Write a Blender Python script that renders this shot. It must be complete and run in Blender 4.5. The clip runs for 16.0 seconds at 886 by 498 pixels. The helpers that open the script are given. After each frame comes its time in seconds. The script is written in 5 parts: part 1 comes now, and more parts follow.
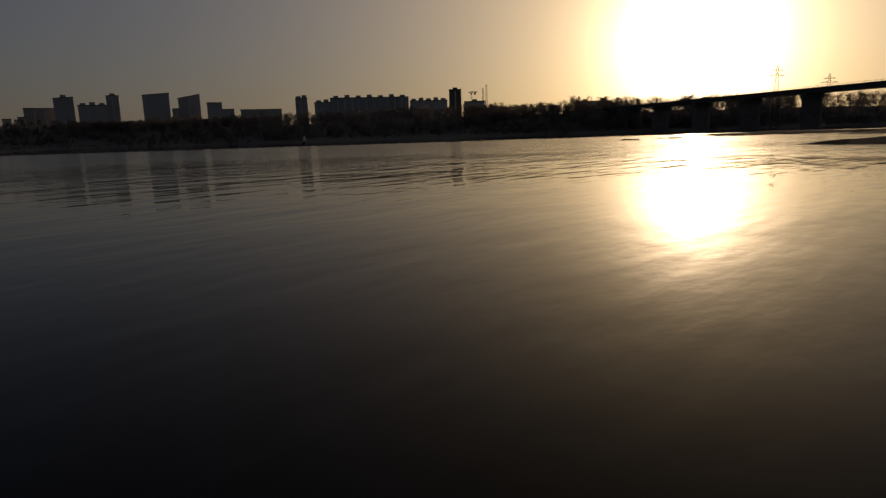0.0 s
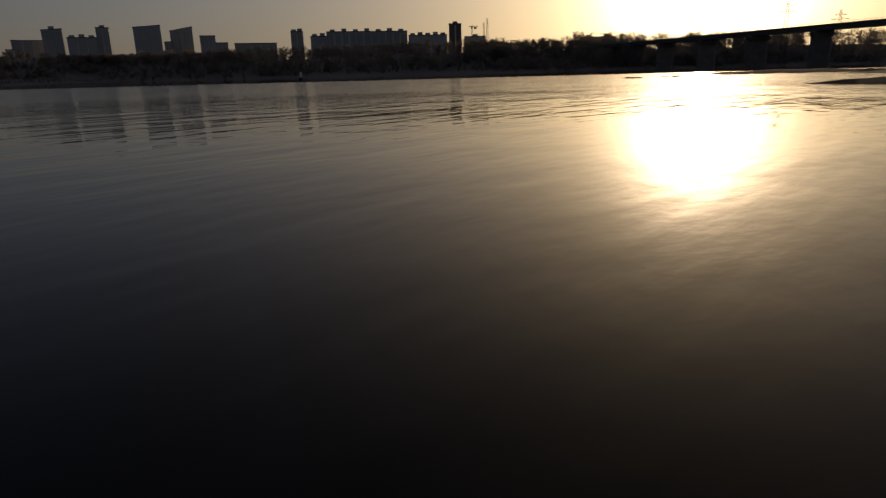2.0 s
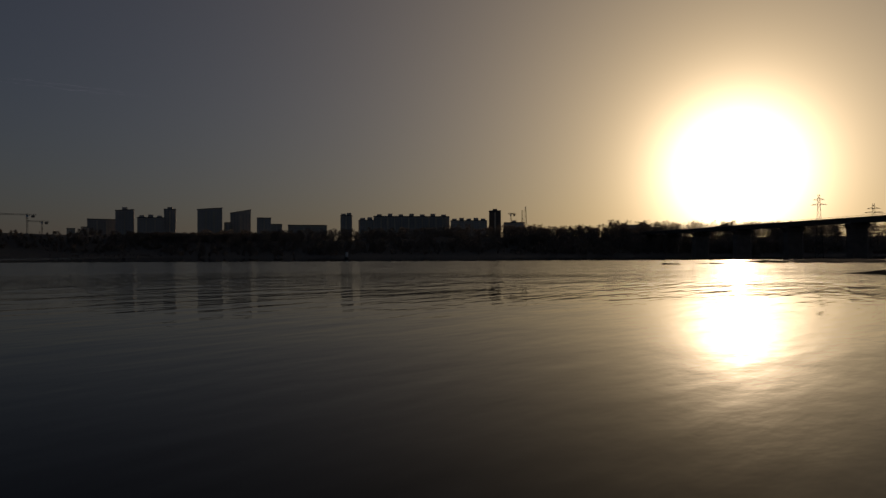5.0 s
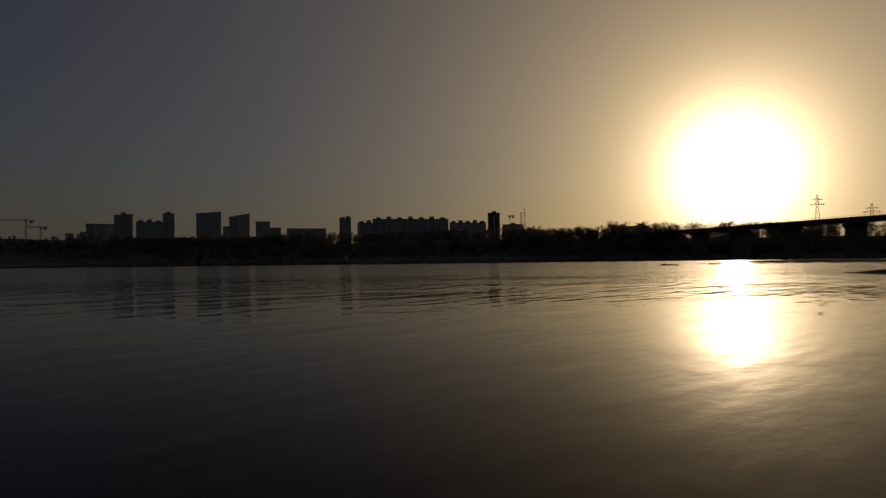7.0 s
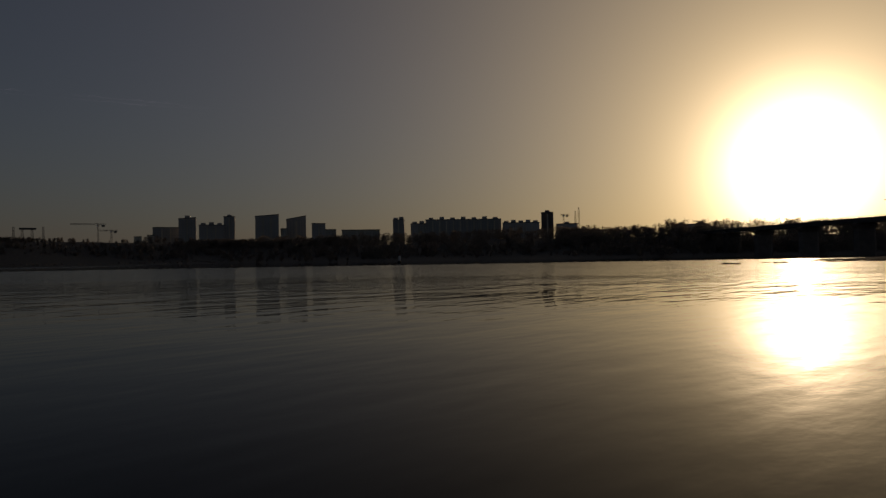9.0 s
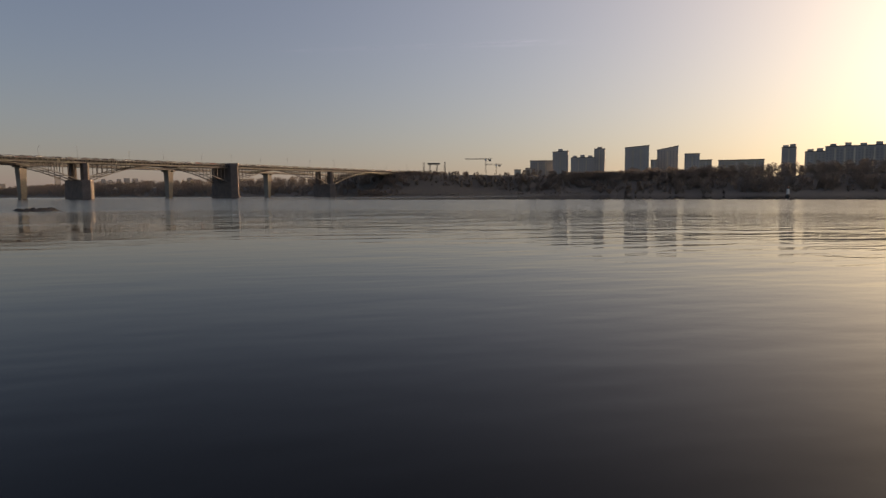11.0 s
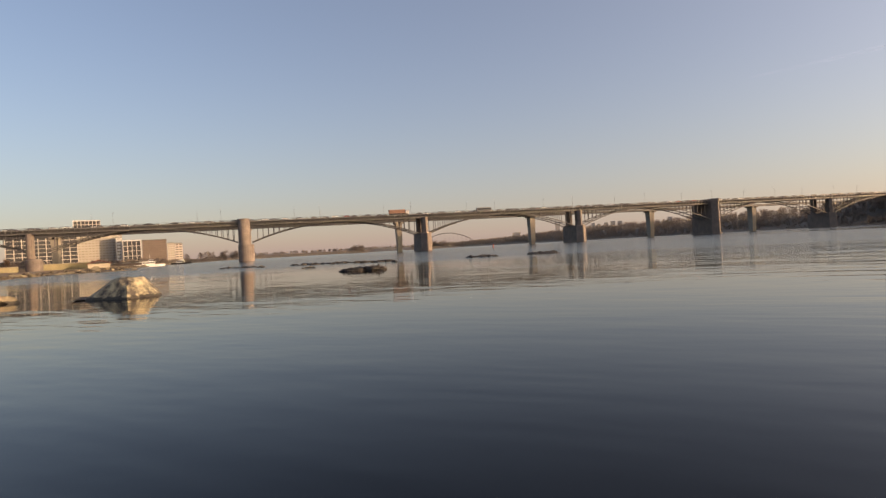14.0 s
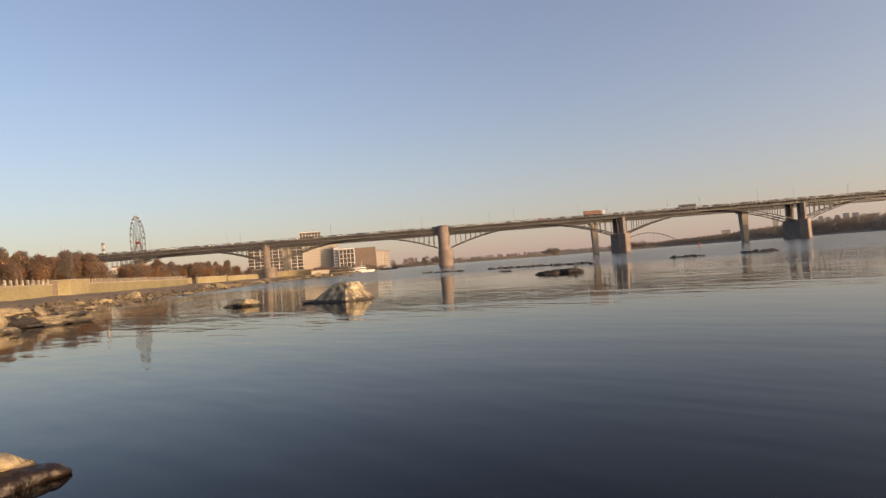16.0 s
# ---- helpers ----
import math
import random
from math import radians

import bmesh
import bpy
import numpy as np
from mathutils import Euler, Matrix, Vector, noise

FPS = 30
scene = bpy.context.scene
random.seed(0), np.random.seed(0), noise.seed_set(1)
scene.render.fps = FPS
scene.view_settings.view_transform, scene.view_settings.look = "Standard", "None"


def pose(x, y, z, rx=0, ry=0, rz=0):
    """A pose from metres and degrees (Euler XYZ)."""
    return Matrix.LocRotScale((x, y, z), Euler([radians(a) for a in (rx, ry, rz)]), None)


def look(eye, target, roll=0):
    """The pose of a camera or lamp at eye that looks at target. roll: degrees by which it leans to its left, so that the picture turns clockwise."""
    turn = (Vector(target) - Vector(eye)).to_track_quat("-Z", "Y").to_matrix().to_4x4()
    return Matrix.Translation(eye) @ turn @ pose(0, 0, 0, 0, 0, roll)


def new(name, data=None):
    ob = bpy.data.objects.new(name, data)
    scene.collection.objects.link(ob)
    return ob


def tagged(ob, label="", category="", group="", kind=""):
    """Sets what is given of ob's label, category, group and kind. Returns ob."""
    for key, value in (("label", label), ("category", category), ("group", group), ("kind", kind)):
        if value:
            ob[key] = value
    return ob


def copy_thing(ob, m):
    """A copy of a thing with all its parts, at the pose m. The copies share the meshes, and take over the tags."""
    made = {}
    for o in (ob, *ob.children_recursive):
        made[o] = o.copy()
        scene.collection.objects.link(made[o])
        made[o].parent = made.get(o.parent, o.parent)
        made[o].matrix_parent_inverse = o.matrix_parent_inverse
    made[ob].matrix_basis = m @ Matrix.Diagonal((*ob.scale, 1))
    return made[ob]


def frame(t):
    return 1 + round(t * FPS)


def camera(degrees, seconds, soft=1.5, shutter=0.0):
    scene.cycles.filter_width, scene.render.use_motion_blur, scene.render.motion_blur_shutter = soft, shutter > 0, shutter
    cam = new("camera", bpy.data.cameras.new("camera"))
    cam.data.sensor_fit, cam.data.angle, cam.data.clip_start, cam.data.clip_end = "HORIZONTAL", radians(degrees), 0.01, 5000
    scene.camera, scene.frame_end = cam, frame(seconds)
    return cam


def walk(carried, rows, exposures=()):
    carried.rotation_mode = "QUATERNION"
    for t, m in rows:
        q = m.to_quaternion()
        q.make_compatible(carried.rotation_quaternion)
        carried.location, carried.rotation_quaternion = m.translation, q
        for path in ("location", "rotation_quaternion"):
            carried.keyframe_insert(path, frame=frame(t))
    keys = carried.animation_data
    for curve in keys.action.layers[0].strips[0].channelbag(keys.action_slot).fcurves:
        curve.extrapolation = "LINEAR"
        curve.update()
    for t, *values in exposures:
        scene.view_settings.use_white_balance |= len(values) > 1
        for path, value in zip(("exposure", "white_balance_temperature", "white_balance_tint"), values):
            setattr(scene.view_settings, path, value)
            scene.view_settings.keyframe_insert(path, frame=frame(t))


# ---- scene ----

# ---------------------------------------------------------------- camera
cam = camera(70.4, 16.0, soft=1.38)
EYE_Z = 1.6
# seconds, yaw (left positive), pitch, roll
TURNS = [
    (0.0, -53.71, -10.19, -1.77), (0.5, -59.05, -10.85, -2.56), (1.0, -59.88, -12.05, -4.20),
    (1.5, -57.37, -13.54, -3.94), (2.0, -53.70, -15.69, -1.40), (2.25, -51.7, -17.5, -1.8), (2.5, -50.33, -19.25, -2.1), (2.75, -50.3, -19.05, -1.6),
    (3.0, -51.63, -17.18, -0.75), (3.5, -51.50, -13.11, -0.66), (4.0, -52.75, -3.68, -0.16),
    (4.2, -52.6, -2.0, -0.15), (6.3, -48.50, 1.62, -0.21), (6.5, -49.33, 1.05, -0.47), (7.0, -50.55, 0.81, -0.61),
    (7.5, -51.04, 0.98, -0.36), (8.0, -51.73, 1.02, -0.74), (8.2, -51.90, 0.92, -0.97),
    (10.3, -23.38, -1.43, -0.24), (10.5, -19.94, -2.71, -0.13), (10.7, -16.65, -4.62, 0.45), (11.0, -13.05, -4.94, -0.29),
    (11.5, -7.32, -4.49, -1.95), (11.8, -4.4, -3.9, -2.86), (12.0, -1.10, -3.31, -3.22), (12.5, 8.05, -2.65, -3.53),
    (12.7, 11.9, -2.55, -3.9), (13.0, 15.68, -1.90, -4.58), (13.3, 20.22, -1.0, -4.9), (13.5, 23.54, -0.85, -4.68), (14.0, 28.74, -0.14, -3.28),
    (14.5, 32.20, -0.66, -3.91), (15.0, 36.26, 0.17, -4.15), (15.5, 41.16, -0.15, -4.62),
    (16.0, 46.30, 1.34, -4.47),
]


def turned(t, yaw, pitch, roll):
    drift = max(0.0, t - 10.3) / 5.7
    eye = Vector((-0.17 * drift, -0.25 * drift, EYE_Z))
    a, p = radians(yaw), radians(pitch)
    way = Vector((-math.sin(a) * math.cos(p), math.cos(a) * math.cos(p), math.sin(p)))
    return t, look(eye, eye + way, roll)


# seconds, stops, white balance
EXPOSURES = [(0.0, -1.88, 7600, 30), (1.5, -1.72, 7600, 31), (2.0, -1.4, 7300, 30), (2.4, -1.28, 7000, 30), (2.7, -0.85, 6800, 30), (3.0, -0.5, 6700, 30), (3.2, -0.45, 6700, 30), (3.6, -0.8, 6800, 30), (4.2, -1.87, 6900, 29), (6.3, -2.71, 7600, 26), (7.0, -2.68, 7600, 26), (7.6, -2.62, 7600, 26), (8.2, -2.68, 7600, 26),
             (10.3, -0.72, 7400, 26), (11.0, 0.42, 8100, 30), (12.0, 0.8, 8200, 31), (13.0, 1.1, 8350, 30), (14.0, 1.2, 8450, 31), (16.0, 1.26, 8500, 32)]
walk(cam, [turned(*row) for row in TURNS], EXPOSURES)

# ---------------------------------------------------------------- sky and sun
SUN_AZ, SUN_EL = -75.6, 6.9          # bearing left of +y, height, degrees
SUN = Vector((-math.sin(radians(SUN_AZ)) * math.cos(radians(SUN_EL)), math.cos(radians(SUN_AZ)) * math.cos(radians(SUN_EL)),
              math.sin(radians(SUN_EL))))


def build_world():
    world = bpy.data.worlds.new("evening_sky")
    scene.world = world
    world.use_nodes = True
    tree = world.node_tree
    tree.nodes.clear()
    nn, link = tree.nodes.new, tree.links.new
    out, back, sky = nn("ShaderNodeOutputWorld"), nn("ShaderNodeBackground"), nn("ShaderNodeTexSky")
    sky.sky_type, sky.sun_disc = "NISHITA", False
    sky.sun_elevation, sky.sun_rotation = radians(SUN_EL), radians(-SUN_AZ)
    sky.air_density, sky.dust_density, sky.ozone_density = 1.0, 0.22, 3.0
    back.inputs["Strength"].default_value = 0.12
    # bright haze and painted-in lens glare round the low sun, falling off with angle
    coord, dot, ang = nn("ShaderNodeTexCoord"), nn("ShaderNodeVectorMath"), nn("ShaderNodeMath")
    dot.operation, ang.operation = "DOT_PRODUCT", "ARCCOSINE"
    dot.inputs[1].default_value = SUN
    link(coord.outputs["Generated"], dot.inputs[0])
    link(dot.outputs["Value"], ang.inputs[0])
    # the sky colour is scaled down smoothly towards the horizon
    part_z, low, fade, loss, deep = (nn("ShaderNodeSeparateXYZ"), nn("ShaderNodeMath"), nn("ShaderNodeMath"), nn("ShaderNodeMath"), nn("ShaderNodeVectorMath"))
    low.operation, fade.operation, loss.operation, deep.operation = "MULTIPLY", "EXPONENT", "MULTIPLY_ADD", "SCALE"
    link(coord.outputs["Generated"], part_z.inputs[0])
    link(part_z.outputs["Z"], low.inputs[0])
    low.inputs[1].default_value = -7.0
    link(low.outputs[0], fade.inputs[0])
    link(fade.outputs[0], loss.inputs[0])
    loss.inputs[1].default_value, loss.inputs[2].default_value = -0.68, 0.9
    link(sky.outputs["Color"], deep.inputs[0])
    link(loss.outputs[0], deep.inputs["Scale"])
    last = deep.outputs[0]
    for width, power, tint in ((2.0, 660.0, (1.0, 0.86, 0.58)), (6.0, 28.0, (1.0, 0.84, 0.45)), (13.0, 35.0, (1.0, 0.79, 0.33)), (40.0, 1.0, (1.0, 0.86, 0.82)), (60.0, 0.8, (0.84, 0.96, 1.0))):
        div, exp, glow = nn("ShaderNodeMath"), nn("ShaderNodeMath"), nn("ShaderNodeVectorMath")
        add = nn("ShaderNodeVectorMath")
        div.operation, exp.operation, glow.operation, add.operation = "MULTIPLY", "EXPONENT", "SCALE", "ADD"
        div.inputs[1].default_value = -1.0 / radians(width)
        link(ang.outputs[0], div.inputs[0])
        link(div.outputs[0], exp.inputs[0])
        glow.inputs[0].default_value = [c * power for c in tint]
        link(exp.outputs[0], glow.inputs["Scale"])
        link(last, add.inputs[0])
        link(glow.outputs[0], add.inputs[1])
        last = add.outputs[0]
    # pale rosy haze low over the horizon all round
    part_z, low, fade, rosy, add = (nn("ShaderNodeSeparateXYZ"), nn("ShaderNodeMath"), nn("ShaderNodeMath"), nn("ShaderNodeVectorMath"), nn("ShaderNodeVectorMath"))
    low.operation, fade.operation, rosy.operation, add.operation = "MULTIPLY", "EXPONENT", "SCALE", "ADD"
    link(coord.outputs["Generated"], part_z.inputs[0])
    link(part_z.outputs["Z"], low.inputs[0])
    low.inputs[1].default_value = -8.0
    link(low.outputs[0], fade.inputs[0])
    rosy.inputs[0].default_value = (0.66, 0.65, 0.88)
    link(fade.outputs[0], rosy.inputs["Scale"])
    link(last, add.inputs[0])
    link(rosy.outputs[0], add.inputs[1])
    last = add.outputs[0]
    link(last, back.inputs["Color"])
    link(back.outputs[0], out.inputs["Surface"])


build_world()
sun_data = bpy.data.lights.new("sun", "SUN")
sun_data.energy, sun_data.angle, sun_data.color = 1.62, radians(0.6), (1.0, 0.80, 0.54)
sun_lamp = new("sun", sun_data)
sun_lamp.matrix_world = look(SUN * 100, (0, 0, 0))


# ---------------------------------------------------------------- materials
def surface(name, low, high, coarse=0.2, fine=4.0, rough=0.85, bump=0.3, depth=0.05, metal=0.0, spread=0.5):
    """A surface of two mixed colours, at a coarse and a fine scale, with relief and slight change from piece to piece."""
    m = bpy.data.materials.new(name)
    m.use_nodes = True
    tree = m.node_tree
    nn, link = tree.nodes.new, tree.links.new
    b = tree.nodes["Principled BSDF"]
    coord, info = nn("ShaderNodeTexCoord"), nn("ShaderNodeObjectInfo")
    big, small, mix = nn("ShaderNodeTexNoise"), nn("ShaderNodeTexNoise"), nn("ShaderNodeMix")
    big.inputs["Scale"].default_value, small.inputs["Scale"].default_value = coarse, fine
    big.inputs["Detail"].default_value, small.inputs["Detail"].default_value = 4, 6
    shift = nn("ShaderNodeVectorMath")
    shift.operation = "ADD"
    link(coord.outputs["Object"], shift.inputs[0])
    link(info.outputs["Random"], shift.inputs[1])
    link(shift.outputs[0], big.inputs["Vector"])
    link(coord.outputs["Object"], small.inputs["Vector"])
    s1, s2 = nn("ShaderNodeMath"), nn("ShaderNodeMapRange")
    s1.operation = "ADD"
    link(big.outputs["Fac"], s1.inputs[0])
    link(small.outputs["Fac"], s1.inputs[1])
    s2.inputs["From Min"].default_value, s2.inputs["From Max"].default_value = 1.0 - spread * 0.6, 1.0 + spread * 0.6
    link(s1.outputs[0], s2.inputs["Value"])
    mix.data_type = "RGBA"
    mix.inputs["A"].default_value, mix.inputs["B"].default_value = (*low, 1), (*high, 1)
    link(s2.outputs[0], mix.inputs["Factor"])
    hsv, vary = nn("ShaderNodeHueSaturation"), nn("ShaderNodeMapRange")
    vary.inputs["To Min"].default_value, vary.inputs["To Max"].default_value = 0.82, 1.18
    link(info.outputs["Random"], vary.inputs["Value"])
    link(vary.outputs[0], hsv.inputs["Value"])
    link(mix.outputs["Result"], hsv.inputs["Color"])
    link(hsv.outputs[0], b.inputs["Base Color"])
    b.inputs["Roughness"].default_value, b.inputs["Metallic"].default_value = rough, metal
    bumped = nn("ShaderNodeBump")
    bumped.inputs["Strength"].default_value, bumped.inputs["Distance"].default_value = bump, depth
    link(s1.outputs[0], bumped.inputs["Height"])
    link(bumped.outputs[0], b.inputs["Normal"])
    return m


def leafy(name, low, high, through_light=0.4):
    """Foliage or bare twigs: the colour changes from leaf to leaf."""
    m = bpy.data.materials.new(name)
    m.use_nodes = True
    tree = m.node_tree
    nn, link = tree.nodes.new, tree.links.new
    b = tree.nodes["Principled BSDF"]
    geo, info, add, mix = nn("ShaderNodeNewGeometry"), nn("ShaderNodeObjectInfo"), nn("ShaderNodeMath"), nn("ShaderNodeMix")
    add.operation = "MULTIPLY_ADD"
    add.inputs[1].default_value = 0.55
    half = nn("ShaderNodeMath")
    half.operation, half.inputs[1].default_value = "MULTIPLY", 0.45
    link(info.outputs["Random"], half.inputs[0])
    link(geo.outputs["Random Per Island"], add.inputs[0])
    link(half.outputs[0], add.inputs[2])
    mix.data_type = "RGBA"
    mix.inputs["A"].default_value, mix.inputs["B"].default_value = (*low, 1), (*high, 1)
    link(add.outputs[0], mix.inputs["Factor"])
    link(mix.outputs["Result"], b.inputs["Base Color"])
    b.inputs["Roughness"].default_value = 0.8
    if through_light:      # thin leaves and twigs let the low sun through
        thin, both = nn("ShaderNodeBsdfTranslucent"), nn("ShaderNodeMixShader")
        link(mix.outputs["Result"], thin.inputs["Color"])
        both.inputs[0].default_value = through_light
        link(b.outputs[0], both.inputs[1])
        link(thin.outputs[0], both.inputs[2])
        link(both.outputs[0], tree.nodes["Material Output"].inputs["Surface"])
    return m


def water_material():
    m = bpy.data.materials.new("river_water")
    m.use_nodes = True
    tree = m.node_tree
    nn, link = tree.nodes.new, tree.links.new
    b = tree.nodes["Principled BSDF"]
    b.inputs["Base Color"].default_value = (0.003, 0.004, 0.005, 1)
    b.inputs["Roughness"].default_value, b.inputs["IOR"].default_value = 0.05, 1.168
    coord = nn("ShaderNodeTexCoord")
    last = None
    # long swell, ripples, fine chop: (scale, stretch, height)
    for scale, stretch, high, detail in ((0.2, 2.2, 0.10, 2), (0.75, 2.6, 0.07, 2), (1.5, 4.0, 0.024, 1), (3.2, 2.2, 0.012, 4)):
        turn, tex, mul = nn("ShaderNodeMapping"), nn("ShaderNodeTexNoise"), nn("ShaderNodeMath")
        turn.inputs["Rotation"].default_value = (0, 0, radians(28 + 9 * scale))
        turn.inputs["Scale"].default_value = (1.0 / stretch, 1.0, 1.0)
        tex.inputs["Scale"].default_value, tex.inputs["Detail"].default_value = scale, detail
        mul.operation, mul.inputs[1].default_value = "MULTIPLY", high
        link(coord.outputs["Object"], turn.inputs["Vector"])
        link(turn.outputs[0], tex.inputs["Vector"])
        link(tex.outputs["Fac"], mul.inputs[0])
        if last is None:
            last = mul.outputs[0]
        else:
            add = nn("ShaderNodeMath")
            link(last, add.inputs[0])
            link(mul.outputs[0], add.inputs[1])
            last = add.outputs[0]
    # calm and ruffled patches
    patch, span, amount = nn("ShaderNodeTexNoise"), nn("ShaderNodeMapRange"), nn("ShaderNodeMath")
    patch.inputs["Scale"].default_value, patch.inputs["Detail"].default_value = 0.03, 2
    span.inputs["From Min"].default_value, span.inputs["From Max"].default_value = 0.35, 0.65
    span.inputs["To Min"].default_value, span.inputs["To Max"].default_value = 0.35, 1.0
    link(coord.outputs["Object"], patch.inputs["Vector"])
    link(patch.outputs["Fac"], span.inputs["Value"])
    bumped = nn("ShaderNodeBump")
    bumped.inputs["Distance"].default_value = 1.0
    # sheltered water by the shore, ruffled midstream
    far, open_water = nn("ShaderNodeVectorMath"), nn("ShaderNodeMapRange")
    cove = nn("ShaderNodeVectorMath")
    cove.operation, far.operation = "SUBTRACT", "LENGTH"
    cove.inputs[1].default_value = (-24, 9, 0)
    link(coord.outputs["Object"], cove.inputs[0])
    link(cove.outputs[0], far.inputs[0])
    link(far.outputs["Value"], open_water.inputs["Value"])
    open_water.inputs["From Min"].default_value, open_water.inputs["From Max"].default_value = 26, 78
    open_water.inputs["To Min"].default_value, open_water.inputs["To Max"].default_value = 0.32, 3.0
    # waves too small to see blur the mirror out there
    blur = nn("ShaderNodeMapRange")
    blur.inputs["From Min"].default_value, blur.inputs["From Max"].default_value = 46, 74
    blur.inputs["To Min"].default_value, blur.inputs["To Max"].default_value = 0.035, 0.14
    link(far.outputs["Value"], blur.inputs["Value"])
    # a sheltered glassy belt along the far bank, below the bridge
    calm = []
    for way, start, end in (((0.708, 0.706, 0), 165, 192), ((0.706, -0.708, 0), -260, -120)):
        across, belt = nn("ShaderNodeVectorMath"), nn("ShaderNodeMapRange")
        across.operation, across.inputs[1].default_value = "DOT_PRODUCT", way
        link(coord.outputs["Object"], across.inputs[0])
        belt.inputs["From Min"].default_value, belt.inputs["From Max"].default_value = start, end
        link(across.outputs["Value"], belt.inputs["Value"])
        calm.append(belt.outputs[0])
    both, still, gloss = nn("ShaderNodeMath"), nn("ShaderNodeMapRange"), nn("ShaderNodeMath")
    both.operation, gloss.operation = "MULTIPLY", "MULTIPLY"
    link(calm[0], both.inputs[0])
    link(calm[1], both.inputs[1])
    link(both.outputs[0], still.inputs["Value"])
    still.inputs["To Min"].default_value, still.inputs["To Max"].default_value = 1.0, 0.05
    link(blur.outputs[0], gloss.inputs[0])
    link(still.outputs[0], gloss.inputs[1])
    link(gloss.outputs[0], b.inputs["Roughness"])
    amount.operation = "MULTIPLY"
    link(span.outputs[0], amount.inputs[0])
    link(open_water.outputs[0], amount.inputs[1])
    swell = nn("ShaderNodeMath")
    swell.operation, ruffle = "MULTIPLY", nn("ShaderNodeMath")
    ruffle.operation = "MULTIPLY"
    link(amount.outputs[0], ruffle.inputs[0])
    link(still.outputs[0], ruffle.inputs[1])
    link(ruffle.outputs[0], swell.inputs[0])
    link(last, swell.inputs[1])
    link(swell.outputs[0], bumped.inputs["Height"])
    link(bumped.outputs[0], b.inputs["Normal"])
    return m


def wet_rock(name, low, high, tide=0.12, spread=0.8):
    """Pale rock, dark and shiny where the river wets it."""
    m = surface(name, low, high, 0.9 if spread > 0.5 else 2.2, 7.0, 0.9, 0.7, 0.05, spread=spread)
    tree = m.node_tree
    nn, link = tree.nodes.new, tree.links.new
    b = tree.nodes["Principled BSDF"]
    dry = b.inputs["Base Color"].links[0].from_socket
    geo, sep, tex, edge, mix, gloss = (nn("ShaderNodeNewGeometry"), nn("ShaderNodeSeparateXYZ"), nn("ShaderNodeTexNoise"), nn("ShaderNodeMath"), nn("ShaderNodeMix"), nn("ShaderNodeMapRange"))
    tex.inputs["Scale"].default_value = 2.5
    edge.operation, edge.inputs[1].default_value = "MULTIPLY_ADD", -0.3
    link(geo.outputs["Position"], sep.inputs[0])
    link(geo.outputs["Position"], tex.inputs["Vector"])
    link(tex.outputs["Fac"], edge.inputs[0])
    link(sep.outputs["Z"], edge.inputs[2])
    gloss.inputs["From Min"].default_value, gloss.inputs["From Max"].default_value = tide - 0.17, tide - 0.11
    link(edge.outputs[0], gloss.inputs["Value"])
    mix.data_type = "RGBA"
    mix.inputs["A"].default_value = (0.035, 0.028, 0.02, 1)
    link(gloss.outputs[0], mix.inputs["Factor"])
    link(dry, mix.inputs["B"])
    link(mix.outputs["Result"], b.inputs["Base Color"])
    rough = nn("ShaderNodeMapRange")
    rough.inputs["To Min"].default_value, rough.inputs["To Max"].default_value = 0.65, 0.9
    link(gloss.outputs[0], rough.inputs["Value"])
    link(rough.outputs[0], b.inputs["Roughness"])
    return m


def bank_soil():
    """Brown gravel on the near bank, dry grasses painted haze-grey on the far one."""
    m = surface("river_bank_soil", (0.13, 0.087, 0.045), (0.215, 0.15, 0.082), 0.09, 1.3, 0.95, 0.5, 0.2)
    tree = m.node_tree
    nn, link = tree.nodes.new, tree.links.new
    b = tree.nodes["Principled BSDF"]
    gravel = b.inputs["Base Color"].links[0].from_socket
    coord, across, over, hazy_grass, tuft, mix = (nn("ShaderNodeTexCoord"), nn("ShaderNodeVectorMath"), nn("ShaderNodeMapRange"), nn("ShaderNodeMix"), nn("ShaderNodeTexNoise"), nn("ShaderNodeMix"))
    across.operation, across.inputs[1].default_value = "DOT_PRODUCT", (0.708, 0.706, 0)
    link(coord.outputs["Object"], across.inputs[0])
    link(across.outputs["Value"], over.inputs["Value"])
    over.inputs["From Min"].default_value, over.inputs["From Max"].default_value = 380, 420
    hazy_grass.data_type, mix.data_type = "RGBA", "RGBA"
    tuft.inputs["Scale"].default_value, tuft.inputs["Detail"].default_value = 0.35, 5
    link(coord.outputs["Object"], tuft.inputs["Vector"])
    # far side greyed in its colour to stand in for distance haze
    hazy_grass.inputs["A"].default_value, hazy_grass.inputs["B"].default_value = (0.085, 0.074, 0.060, 1), (0.16, 0.138, 0.112, 1)
    link(tuft.outputs["Fac"], hazy_grass.inputs["Factor"])
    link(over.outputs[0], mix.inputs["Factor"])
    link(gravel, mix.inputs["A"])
    link(hazy_grass.outputs["Result"], mix.inputs["B"])
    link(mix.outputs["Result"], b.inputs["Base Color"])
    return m


